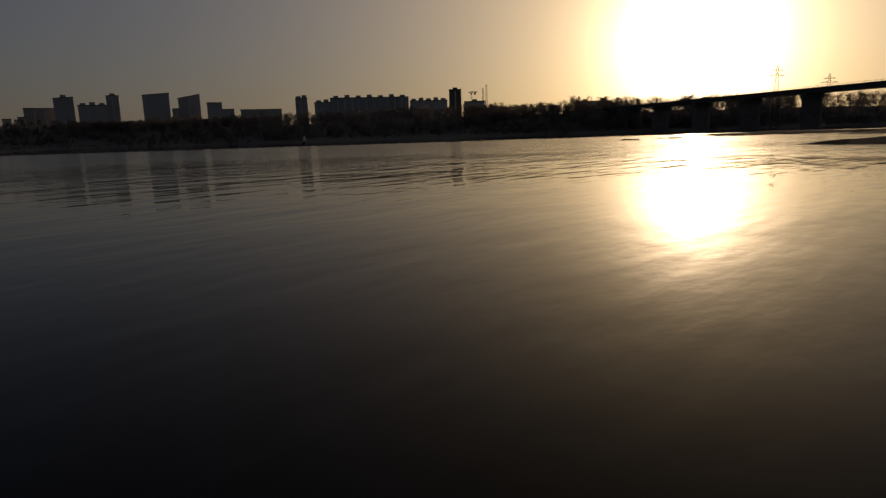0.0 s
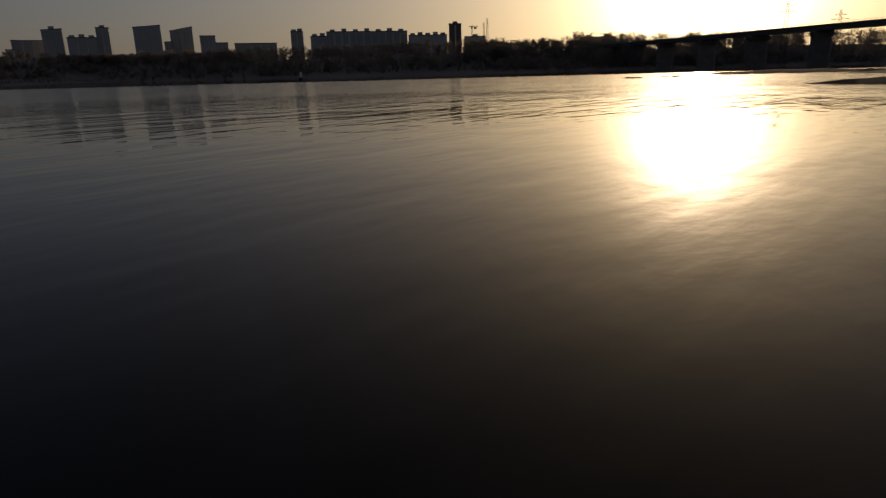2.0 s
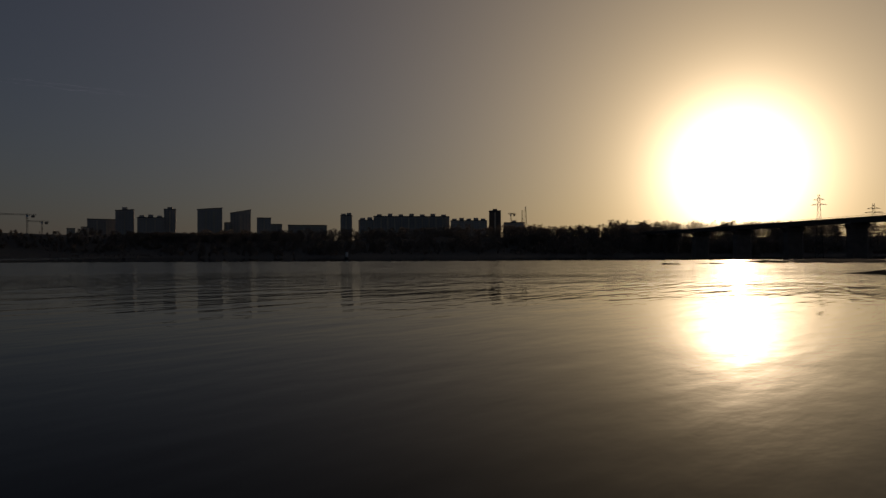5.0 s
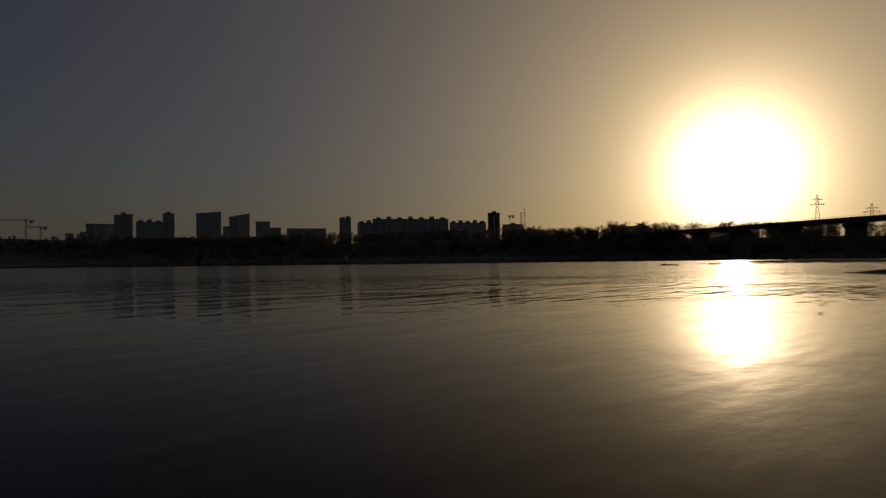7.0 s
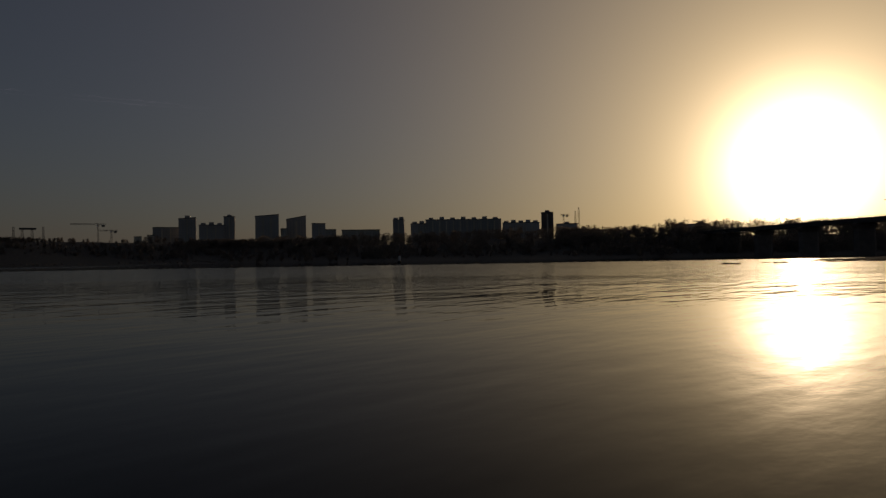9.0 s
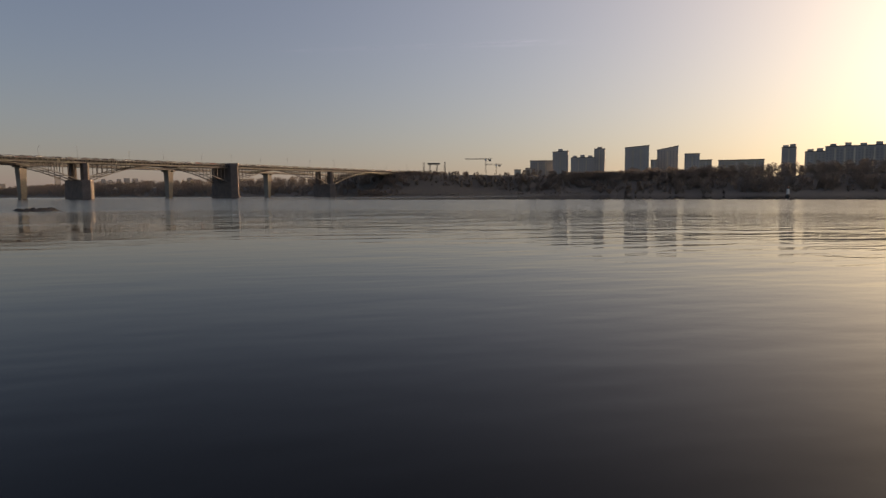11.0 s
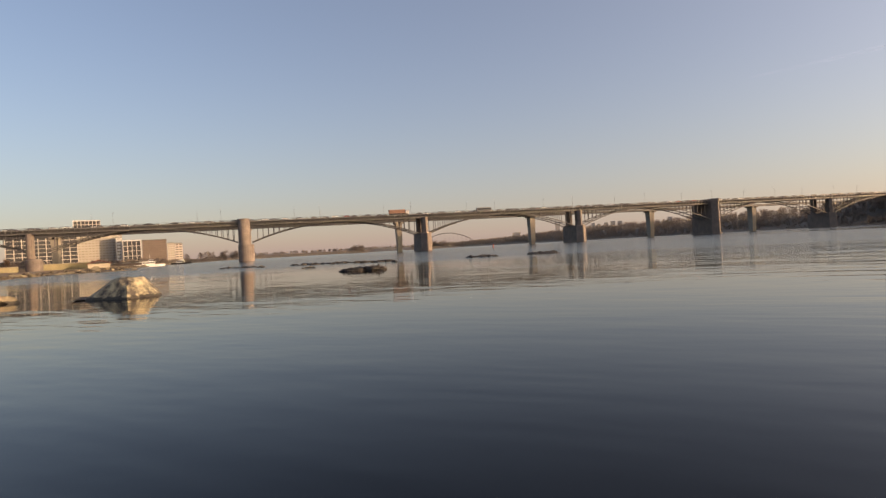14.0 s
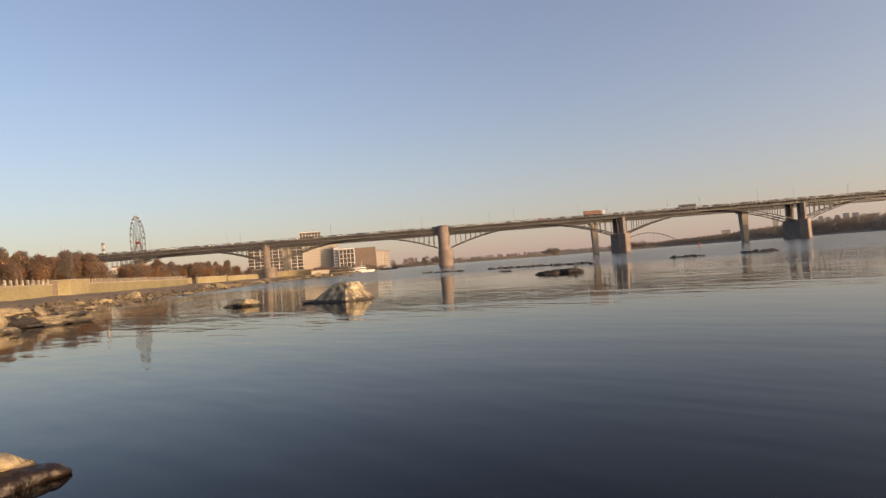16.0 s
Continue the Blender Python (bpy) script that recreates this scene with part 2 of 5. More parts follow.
M = {
    "water": water_material(),
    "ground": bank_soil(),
    "rock": wet_rock("pale_river_rock", (0.12, 0.092, 0.058), (0.39, 0.32, 0.2), spread=0.6),
    "stones": leafy("mixed_shore_stones", (0.035, 0.026, 0.018), (0.19, 0.145, 0.09), 0.0),
    "algae": surface("wet_algae_rock", (0.008, 0.005, 0.003), (0.034, 0.018, 0.008), 2.5, 14.0, 0.45, 0.7, 0.04),
    "boulder": wet_rock("lichened_boulder", (0.085, 0.075, 0.063), (0.50, 0.43, 0.28), spread=0.3),
    "pane": surface("pale_window_glass", (0.15, 0.14, 0.125), (0.22, 0.20, 0.18), 0.3, 1.0, 0.6, 0.02, 0.01),
    "wet": surface("wet_dark_rock", (0.018, 0.016, 0.015), (0.055, 0.048, 0.042), 1.2, 9.0, 0.8, 0.7, 0.04),
    "concrete": surface("weathered_concrete", (0.22, 0.195, 0.16), (0.35, 0.31, 0.25), 0.08, 1.1, 0.9, 0.3, 0.05),
    "deck": surface("stained_deck_concrete", (0.155, 0.152, 0.15), (0.245, 0.24, 0.236), 0.2, 1.5, 0.9, 0.3, 0.05),
    "granite": surface("pier_granite", (0.135, 0.11, 0.097), (0.245, 0.20, 0.172), 0.25, 2.2, 0.85, 0.5, 0.05),
    "steel": surface("painted_bridge_steel", (0.065, 0.062, 0.06), (0.115, 0.11, 0.107), 0.15, 2.0, 0.6, 0.1, 0.01, 0.2),
    "wall": surface("quay_wall_stone", (0.19, 0.162, 0.09), (0.29, 0.25, 0.145), 0.12, 1.6, 0.9, 0.3, 0.04),
    "asphalt": surface("asphalt", (0.04, 0.04, 0.04), (0.07, 0.07, 0.065), 0.3, 5.0, 0.9, 0.2, 0.01),
    "panel": surface("grey_panel_facade", (0.43, 0.385, 0.34), (0.56, 0.51, 0.455), 0.05, 0.8, 0.85, 0.1, 0.02),
    "brick": surface("brown_brick_facade", (0.15, 0.115, 0.095), (0.22, 0.17, 0.14), 0.07, 1.0, 0.9, 0.1, 0.02),
    "brick_pane": surface("dim_window_glass", (0.10, 0.08, 0.07), (0.15, 0.12, 0.10), 0.3, 1.0, 0.5, 0.02, 0.01),
    "far_pane": surface("dull_far_window_glass", (0.30, 0.29, 0.285), (0.38, 0.37, 0.36), 0.3, 1.0, 0.5, 0.02, 0.01),
    "cream": surface("cream_plaster_facade", (0.50, 0.44, 0.34), (0.64, 0.57, 0.45), 0.05, 0.9, 0.85, 0.1, 0.02),
    "hotel": surface("faded_hotel_facade", (0.40, 0.365, 0.32), (0.50, 0.46, 0.405), 0.05, 0.9, 0.85, 0.1, 0.02),
    "blind": surface("curtained_window_glass", (0.24, 0.215, 0.175), (0.30, 0.27, 0.22), 0.3, 1.0, 0.6, 0.02, 0.01),
    "white": surface("white_painted_metal", (0.62, 0.61, 0.58), (0.80, 0.79, 0.76), 0.2, 2.0, 0.5, 0.1, 0.01),
    "glass": surface("dark_window_glass", (0.02, 0.025, 0.03), (0.06, 0.065, 0.07), 0.3, 1.0, 0.12, 0.02, 0.01),
    "dim_glass": surface("grey_curtain_wall_glass", (0.04, 0.042, 0.045), (0.075, 0.076, 0.078), 0.2, 1.0, 0.22, 0.02, 0.01),
    "roof": surface("dark_roofing", (0.08, 0.075, 0.07), (0.15, 0.14, 0.13), 0.2, 2.0, 0.9, 0.2, 0.02),
    "bark": surface("tree_bark", (0.06, 0.045, 0.035), (0.14, 0.11, 0.085), 0.8, 6.0, 0.95, 0.5, 0.03),
    "red": surface("red_paint", (0.30, 0.05, 0.035), (0.42, 0.09, 0.06), 0.4, 3.0, 0.55, 0.1, 0.01),
    "orange": surface("orange_container_paint", (0.24, 0.12, 0.08), (0.31, 0.17, 0.12), 0.4, 3.0, 0.6, 0.1, 0.01),
    "dark": surface("black_rubber", (0.015, 0.015, 0.015), (0.03, 0.03, 0.03), 1.0, 8.0, 0.8, 0.1, 0.01),
    "leaf_brown": leafy("brown_autumn_foliage", (0.17, 0.116, 0.084), (0.26, 0.176, 0.126)),
    "leaf_rust": leafy("rust_autumn_foliage", (0.21, 0.122, 0.07), (0.32, 0.185, 0.10)),
    "leaf_dull": leafy("dull_green_brown_twigs", (0.20, 0.17, 0.145), (0.30, 0.25, 0.21), 0.6),
}
for k, (lo, hi) in {"car_white": ((0.6, 0.6, 0.58), (0.72, 0.72, 0.7)), "car_grey": ((0.14, 0.145, 0.15), (0.2, 0.2, 0.21)),
                    "car_dark": ((0.02, 0.022, 0.026), (0.04, 0.04, 0.045)), "car_red": ((0.3, 0.04, 0.03), (0.38, 0.06, 0.05))}.items():
    M[k] = surface(k + "_paint", lo, hi, 0.5, 2.0, 0.35, 0.02, 0.01)


# ---------------------------------------------------------------- mesh helpers
def finish(name, bm, material, smooth=False):
    me = bpy.data.meshes.new(name)
    bmesh.ops.recalc_face_normals(bm, faces=bm.faces[:])
    bm.to_mesh(me)
    bm.free()
    me.materials.append(M[material])
    if smooth:
        me.polygons.foreach_set("use_smooth", [True] * len(me.polygons))
    return me


def part(name, bm, material, parent, label="", smooth=False):
    ob = new(name, finish(name, bm, material, smooth))
    ob.parent = parent
    return tagged(ob, label)


def piece(name, me, parent, m=None):
    ob = new(name, me)
    ob.parent = parent
    if m is not None:
        ob.matrix_basis = m
    return ob


def root(name, m, label, category, group="", kind=""):
    ob = new(name)
    ob.matrix_basis = m
    return tagged(ob, label, category, group, kind)


def thing(name, bm, material, m, label, category, group="", kind="", smooth=False):
    ob = new(name, finish(name, bm, material, smooth))
    ob.matrix_basis = m
    return tagged(ob, label, category, group, kind)


def box(bm, x0, x1, y0, y1, z0, z1, bevel=0.0):
    vs = [bm.verts.new(p) for p in ((x0, y0, z0), (x1, y0, z0), (x1, y1, z0), (x0, y1, z0), (x0, y0, z1), (x1, y0, z1), (x1, y1, z1), (x0, y1, z1))]
    fs = [bm.faces.new([vs[i] for i in q]) for q in ((3, 2, 1, 0), (4, 5, 6, 7), (0, 1, 5, 4), (1, 2, 6, 5), (2, 3, 7, 6), (3, 0, 4, 7))]
    if bevel:
        bmesh.ops.bevel(bm, geom=list({e for f in fs for e in f.edges}), offset=bevel, segments=1, affect="EDGES")


def prism(bm, outline, z0, z1, top_scale=1.0):
    n = len(outline)
    cx, cy = sum(p[0] for p in outline) / n, sum(p[1] for p in outline) / n
    lo = [bm.verts.new((x, y, z0)) for x, y in outline]
    hi = [bm.verts.new((cx + (x - cx) * top_scale, cy + (y - cy) * top_scale, z1)) for x, y in outline]
    bm.faces.new(lo[::-1])
    bm.faces.new(hi)
    for i in range(n):
        j = (i + 1) % n
        bm.faces.new((lo[i], lo[j], hi[j], hi[i]))


def tube(bm, a, b, r0, r1, sides=6):
    a, b = Vector(a), Vector(b)
    q = (b - a).to_track_quat("Z", "Y")
    ring = []
    for p, r in ((a, r0), (b, r1)):
        ring.append([bm.verts.new(p + q @ Vector((r * math.cos(2 * math.pi * i / sides), r * math.sin(2 * math.pi * i / sides), 0))) for i in range(sides)])
    for i in range(sides):
        j = (i + 1) % sides
        bm.faces.new((ring[0][i], ring[0][j], ring[1][j], ring[1][i]))
    bm.faces.new(ring[0][::-1])
    bm.faces.new(ring[1])


def strip(bm, pts, y0, y1, thick):
    """A bent beam: pts of (x, z) along its top, from y0 to y1 across."""
    rows = [[bm.verts.new(p) for p in ((x, y0, z), (x, y1, z), (x, y1, z - thick), (x, y0, z - thick))] for x, z in pts]
    for r, s in zip(rows, rows[1:]):
        for i in range(4):
            j = (i + 1) % 4
            bm.faces.new((r[i], r[j], s[j], s[i]))
    bm.faces.new(rows[0][::-1])
    bm.faces.new(rows[-1])


def at(az, d, z=0.0):
    a = radians(az)
    return Vector((-math.sin(a) * d, math.cos(a) * d, z))


# ---------------------------------------------------------------- ground and water
# the shore on the camera's side, from downstream to upstream
SHORE = [(900, -760), (420, -330), (120, -62), (45, -9), (28, -0.6), (20, -4), (8, -3.2), (0.9, 0.25), (-0.9, 0.15), (-8, -1.5), (-14, -3), (-30, 2),
         (-39, 5), (-47, 8), (-66, 15), (-92, 34), (-130, 60), (-168, 84), (-205, 126), (-290, 186), (-360, 262), (-480, 352), (-900, 770), (-3500, 3260)]
FAR_N, FAR_D = (0.708, 0.706), 634.0


def shore_distance(x, y):
    """Metres inland (positive) or out on the water (negative) from the camera's shore."""
    best = np.full(x.shape, 1e9)
    side = np.ones(x.shape)
    for (ax, ay), (bx, by) in zip(SHORE, SHORE[1:]):
        dx, dy = bx - ax, by - ay
        t = np.clip(((x - ax) * dx + (y - ay) * dy) / (dx * dx + dy * dy), 0, 1)
        d = np.hypot(x - ax - t * dx, y - ay - t * dy)
        s = np.sign(dx * (y - ay) - dy * (x - ax))
        near = d < best - 1e-6
        best, side = np.where(near, d, best), np.where(near, s, side)
    return best * side


def wobble(x, y, size):
    return np.sin(x / size + 1.3 * np.sin(y / size * 0.7)) * np.cos(y / size * 0.9 + 0.8 * np.sin(x / size * 1.3))


# the quay wall's line: a point, the way along it, the way inland
QUAY, ALONG, INLAND = (-160.0, 40.0), (0.841, -0.541), (-0.541, -0.841)


def smooth(v, a, b):
    t = np.clip((v - a) / (b - a), 0, 1)
    return t * t * (3 - 2 * t)


def bulge(down):
    """How far the far bank juts out into the river where the bridge lands."""
    return 98.0 * smooth(down, -640, -545) * (1 - smooth(down, -440, -290))


ISLES = [(at(36.4, 1450), 60, 22, 5.0), (at(29.3, 1500), 75, 25, 7.0), (at(43.0, 900), 120, 10, 2.0), (at(48.5, 1000), 90, 18, 4.0),
         (at(57.0, 226), 15, 5.0, 0.6), (at(-83.0, 146), 30, 5.0, 0.75), (at(-92.5, 118), 16, 4.0, 0.8), (at(-90.0, 62), 9, 2.2, 0.6), (at(-95.8, 29.5), 3.1, 1.5, 0.75)]   # centre, half length, half width, height


def height(x, y):
    near = shore_distance(x, y) + 0.04 * np.minimum(np.hypot(x, y), 60) * wobble(x, y, 7.0)
    far = x * FAR_N[0] + y * FAR_N[1] - FAR_D + 9 * wobble(x, y, 55.0) + 4 * wobble(x, y, 17.0)
    down = x * 0.706 - y * 0.708
    far = far + bulge(down)
    behind = (x - QUAY[0]) * INLAND[0] + (y - QUAY[1]) * INLAND[1]
    beach = 1.15 * (1 - np.exp(-np.maximum(near, 0) / 12)) + 0.12 * wobble(x, y, 2.1) + 0.1 * wobble(x, y, 5.0)
    quay = np.where(down > -310, smooth(behind, 7, 18), smooth(near, 68, 84))
    zn = np.where(near > 0, beach + 2.5 * quay, np.maximum(near * 0.12, -2.5))
    top = 15.5 - 9.0 * smooth(-down, 1300, 2000) + 5.5 * smooth(down, -120, 160) + 7.5 * smooth(down, -640, -560) * (1 - smooth(down, -340, -260))      # the bridge ramp stands higher
    zf = np.where(far > 0, 3.0 * (1 - np.exp(-far / 12)) + top * smooth(far, 20, 95) + 0.5 * wobble(x, y, 23.0), np.maximum(far * 0.1, -2.5))
    z = np.maximum(zn, zf)
    z = np.maximum(z, -2.5 + 13.0 * smooth(-down, 2250, 2420))      # the bend upstream
    for c, half, wide, tall in ISLES:
        r = math.hypot(c.x, c.y)
        ux, uy = c.x / r, c.y / r
        u, v = (x - c.x) * ux + (y - c.y) * uy, -(x - c.x) * uy + (y - c.y) * ux
        g = 1.6 * np.exp(-((u / wide) ** 2 + (v / half) ** 2)) - 0.6
        z = np.maximum(z, np.where(g > -0.5, tall * g * (1 + 0.25 * wobble(x, y, wide * 0.5)), -2.5))
    return z


def build_ground():
    steps = 900
    radii = [0.0] + list(np.geomspace(0.6, 4950, 190))
    a = np.linspace(0, 2 * math.pi, steps, endpoint=False)
    r = np.array(radii[1:])
    x, y = np.outer(r, -np.sin(a)).ravel(), np.outer(r, np.cos(a)).ravel()
    z = height(x, y)
    verts = np.column_stack((x, y, z)).tolist() + [(0, 0, float(height(np.array([0.0]), np.array([0.0]))[0]))]
    faces = []
    for i in range(len(r) - 1):
        for j in range(steps):
            k = (j + 1) % steps
            faces.append((i * steps + j, i * steps + k, (i + 1) * steps + k, (i + 1) * steps + j))
    faces += [(len(verts) - 1, (j + 1) % steps, j) for j in range(steps)]
    me = bpy.data.meshes.new("ground")
    me.from_pydata(verts, [], faces)
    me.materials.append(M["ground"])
    me.polygons.foreach_set("use_smooth", [True] * len(me.polygons))
    tagged(new("ground", me), "brown earth and gravel river banks and bed", "ground", kind="structure")


def build_water():
    bm = bmesh.new()
    bmesh.ops.create_circle(bm, cap_ends=True, segments=128, radius=4950)
    thing("water", bm, "water", Matrix.Identity(4), "calm dark river water with faint ripples", "river", kind="structure")


build_ground()
build_water()


def land(x, y):
    return float(height(np.array([float(x)]), np.array([float(y)]))[0])


# ---------------------------------------------------------------- the road bridge on arches
SPAN = 127.4
BRIDGE = pose(-414.95, 222.2, 0, 0, 0, 44.9)   # x along the deck, y away from the camera's shore
DECK_TOP, WIDE = 27.3, 21.0


def nosed(x0, x1, y0, y1, nose, rounded=False):
    """Outline of a pier with wedge or round noses at both ends."""
    m, r = (x0 + x1) / 2, (x1 - x0) / 2
    if rounded:
        turn = [math.pi * i / 10 for i in range(11)]
        return [(m - r * math.cos(t), y0 - nose * math.sin(t)) for t in turn] + [(m + r * math.cos(t), y1 + nose * math.sin(t)) for t in turn]
    w = r * 0.08
    return [(x0, y0), (m - w, y0 - nose), (m + w, y0 - nose), (x1, y0), (x1, y1), (m + w, y1 + nose), (m - w, y1 + nose), (x0, y1)]


def arch_z(u, low=13.2, crown=25.0):
    return low + (crown - low) * (1 - (2 * u - 1) ** 2)


def rise(x):
    """The deck climbs gently towards the far bank."""
    return max(0.0, x / SPAN - 2.4) * 0.7


def build_bridge():
    br = root("arch_bridge", BRIDGE, "long grey steel arch road bridge on massive granite piers", "bridge")
    x0, x1 = -1.35 * SPAN, 6.45 * SPAN
    line = [x0, 2.4 * SPAN, x1]

    def run(name, y0, y1, z0, z1, material, label=""):
        bm = bmesh.new()
        strip(bm, [(x, z1 + rise(x)) for x in line], y0, y1, z1 - z0)
        part(name, bm, material, br, label)

    run("deck", -0.6, WIDE + 0.6, 26.75, DECK_TOP, "deck", "pale concrete deck slab and cornice")
    run("roadway", 1.8, WIDE - 1.8, DECK_TOP - 0.02, DECK_TOP + 0.06, "asphalt")
    for y in (0.8, WIDE / 2 - 0.4, WIDE - 1.6):
        run("girder", y, y + 0.8, 24.75, 26.75, "steel", "dark steel longitudinal girder")
    for y in (-0.1, WIDE - 0.5):
        run("lower_chord", y + 0.2, y + 0.6, 24.45, 24.75, "deck", "pale riveted lower flange")
    for y in (-0.45, WIDE + 0.35):
        bm = bmesh.new()
        for z in (DECK_TOP + 1.02, DECK_TOP + 0.16):
            strip(bm, [(x, z + 0.12 + rise(x)) for x in line], y, y + 0.12, 0.12)
        x = x0
        while x < x1:
            z = rise(x) + DECK_TOP
            box(bm, x, x + (0.4 if round((x - x0) / 1.2) % 4 == 0 else 0.13), y, y + 0.12, z, z + 1.1)
            x += 1.2
        part("railing", bm, "steel", br, "grey metal railing")
    # brackets under the cornice
    bm = bmesh.new()
    x = x0
    while x < x1:
        box(bm, x, x + 0.35, -0.5, 0.8, 25.8 + rise(x), 26.75 + rise(x))
        x += 3.2
    tagged(part("cornice_bracket", bm, "steel", br), kind="stuff")
    # piers
    for k in range(-1, 6):
        x = k * SPAN
        up = rise(x)
        pier = new("pier")
        pier.parent = br
        pier.matrix_basis = Matrix.Translation((x, 0, 0))
        if k == 4:
            bm = bmesh.new()
            prism(bm, nosed(-5.0, 5.0, -3, WIDE + 3, 4.6), -3, 1.2)
            part("footing", bm, "granite", pier)
            bm = bmesh.new()
            prism(bm, nosed(-4.3, 4.3, -2.5, WIDE + 2.5, 4.0), 1.2, 26.4 + up, 0.96)
            part("shaft", bm, "granite", pier, "massive granite pier block")
            bm = bmesh.new()
            prism(bm, nosed(-4.5, 4.5, -2.6, WIDE + 2.6, 4.1), 26.4 + up, 28.8 + up)
            part("cap", bm, "granite", pier)
        elif k in (0, 1, -1):
            bm = bmesh.new()
            if k < 1:
                prism(bm, nosed(-5.0, 4.2, 0, 2.4, 4.2, True), -3, 8.2, 0.97)
            else:
                prism(bm, nosed(-5.3, 5.3, 0, WIDE, 5.0, True), -3, 11.2, 0.97)
            part("footing", bm, "granite", pier)
            if k == 1:
                bm = bmesh.new()
                prism(bm, nosed(-4.7, 3.3, 0, WIDE, 4.0, True), 11.2, 28.0, 0.98)
                part("shaft", bm, "granite", pier, "tall round-nosed granite pier shaft rising to the railing")
                bm = bmesh.new()
                prism(bm, nosed(-4.9, 3.5, 0, WIDE, 4.2, True), 28.0, 28.9)
                part("cap", bm, "granite", pier)
            else:
                bm = bmesh.new()
                prism(bm, nosed(-4.8, 4.0, 0, 2.4, 4.0, True), 8.2, 9.0, 0.8)
                part("cap", bm, "granite", pier)
                for y in (-1.6, 3.0):
                    bm = bmesh.new()
                    prism(bm, nosed(-3.5, -0.7, y, y + 2.2, 0.9, True), 9.0, 24.85)
                    part("column", bm, "granite", pier)
        else:
            bm = bmesh.new()
            prism(bm, nosed(-4.2, 4.2, -1.5, WIDE + 1.5, 3.8), -3, 12.6, 0.95)
            part("footing", bm, "granite", pier)
            bm = bmesh.new()
            prism(bm, nosed(-4.2, 4.2, -1.4, WIDE + 1.4, 3.7), 12.6, 13.4, 0.97)
            part("cap", bm, "granite", pier)
            for y in (0.0, WIDE - 4.4):
                bm = bmesh.new()
                prism(bm, nosed(-2.0, 2.0, y, y + 4.4, 1.6), 13.4, 24.85 + up)
                part("column", bm, "granite", pier)
    # arches with their spandrel posts
    for k in range(-2, 6):
        a, b = k * SPAN + 4.3, (k + 1) * SPAN - 4.3
        if k == 5:
            b = 6.08 * SPAN
        crown = 25.0 + rise((a + b) / 2)
        for y in (1.2, WIDE / 2, WIDE - 1.2):
            bm = bmesh.new()
            n = 28
            strip(bm, [(a + (b - a) * i / n, arch_z(i / n, 13.2, crown)) for i in range(n + 1)], y - 0.35, y + 0.35, 0.62)
            part("arch_rib", bm, "steel", br)
        far_posts = bmesh.new()
        for i in range(1, 32):
            x = a + (b - a) * i / 32
            z = arch_z(i / 32, 13.2, crown)
            if z < 24.2 + rise(x):
                bm = bmesh.new()
                box(bm, x - 0.19, x + 0.19, 1.0, 1.4, z - 0.4, 24.85 + rise(x))
                part("spandrel_post", bm, "steel", br)
                box(far_posts, x - 0.19, x + 0.19, WIDE - 1.4, WIDE - 1.0, z - 0.4, 24.85 + rise(x))
        tagged(part("far_post_rank", far_posts, "steel", br), kind="stuff")
        for i in range(1, 12):
            bm = bmesh.new()
            x = a + (b - a) * i / 12
            z = arch_z(i / 12, 13.2, crown) - 0.7
            box(bm, x - 0.2, x + 0.2, 1.2, WIDE - 1.2, z - 0.2, z + 0.2)
            part("cross_brace", bm, "steel", br)
    bm = bmesh.new()
    prism(bm, [(6.06 * SPAN, -0.3), (6.5 * SPAN, -0.3), (6.5 * SPAN, WIDE + 0.3), (6.06 * SPAN, WIDE + 0.3)], -2, 26.1 + rise(6.06 * SPAN))
    part("abutment", bm, "granite", br)
    bm = bmesh.new()
    prism(bm, [(-1.6 * SPAN, -0.5), (-1.28 * SPAN, -0.5), (-1.28 * SPAN, WIDE + 0.5), (-1.6 * SPAN, WIDE + 0.5)], -2, 26.4)
    part("abutment", bm, "granite", br)


def build_metro_bridge():
    off = 78.0
    br = root("girder_bridge", BRIDGE @ Matrix.Translation((0, off, 0)), "plain girder bridge on slim flared concrete piers behind the arch bridge", "bridge")
    bm = bmesh.new()
    box(bm, -1.5 * SPAN, 6.9 * SPAN, 0, 9, 25.6, 27.6)
    part("box_girder", bm, "steel", br, "long grey box girder")
    for k in (-1.06, -0.08, 1.0, 1.98, 2.96, 3.95, 4.9, 5.7):
        pier = new("pier")
        pier.parent = br
        pier.matrix_basis = Matrix.Translation((k * SPAN, 0, 0))
        bm = bmesh.new()
        prism(bm, [(-1.75, 2.0), (1.75, 2.0), (1.75, 7.0), (-1.75, 7.0)], -3, 24.2, 1.5)
        part("shaft", bm, "concrete", pier)
        bm = bmesh.new()
        for sx in (-1, 1):
            box(bm, sx * 2.4 - 1.3, sx * 2.4 + 1.3, -0.8, 9.8, 24.2, 25.6)
        part("bearing_block", bm, "concrete", pier)


build_bridge()
build_metro_bridge()


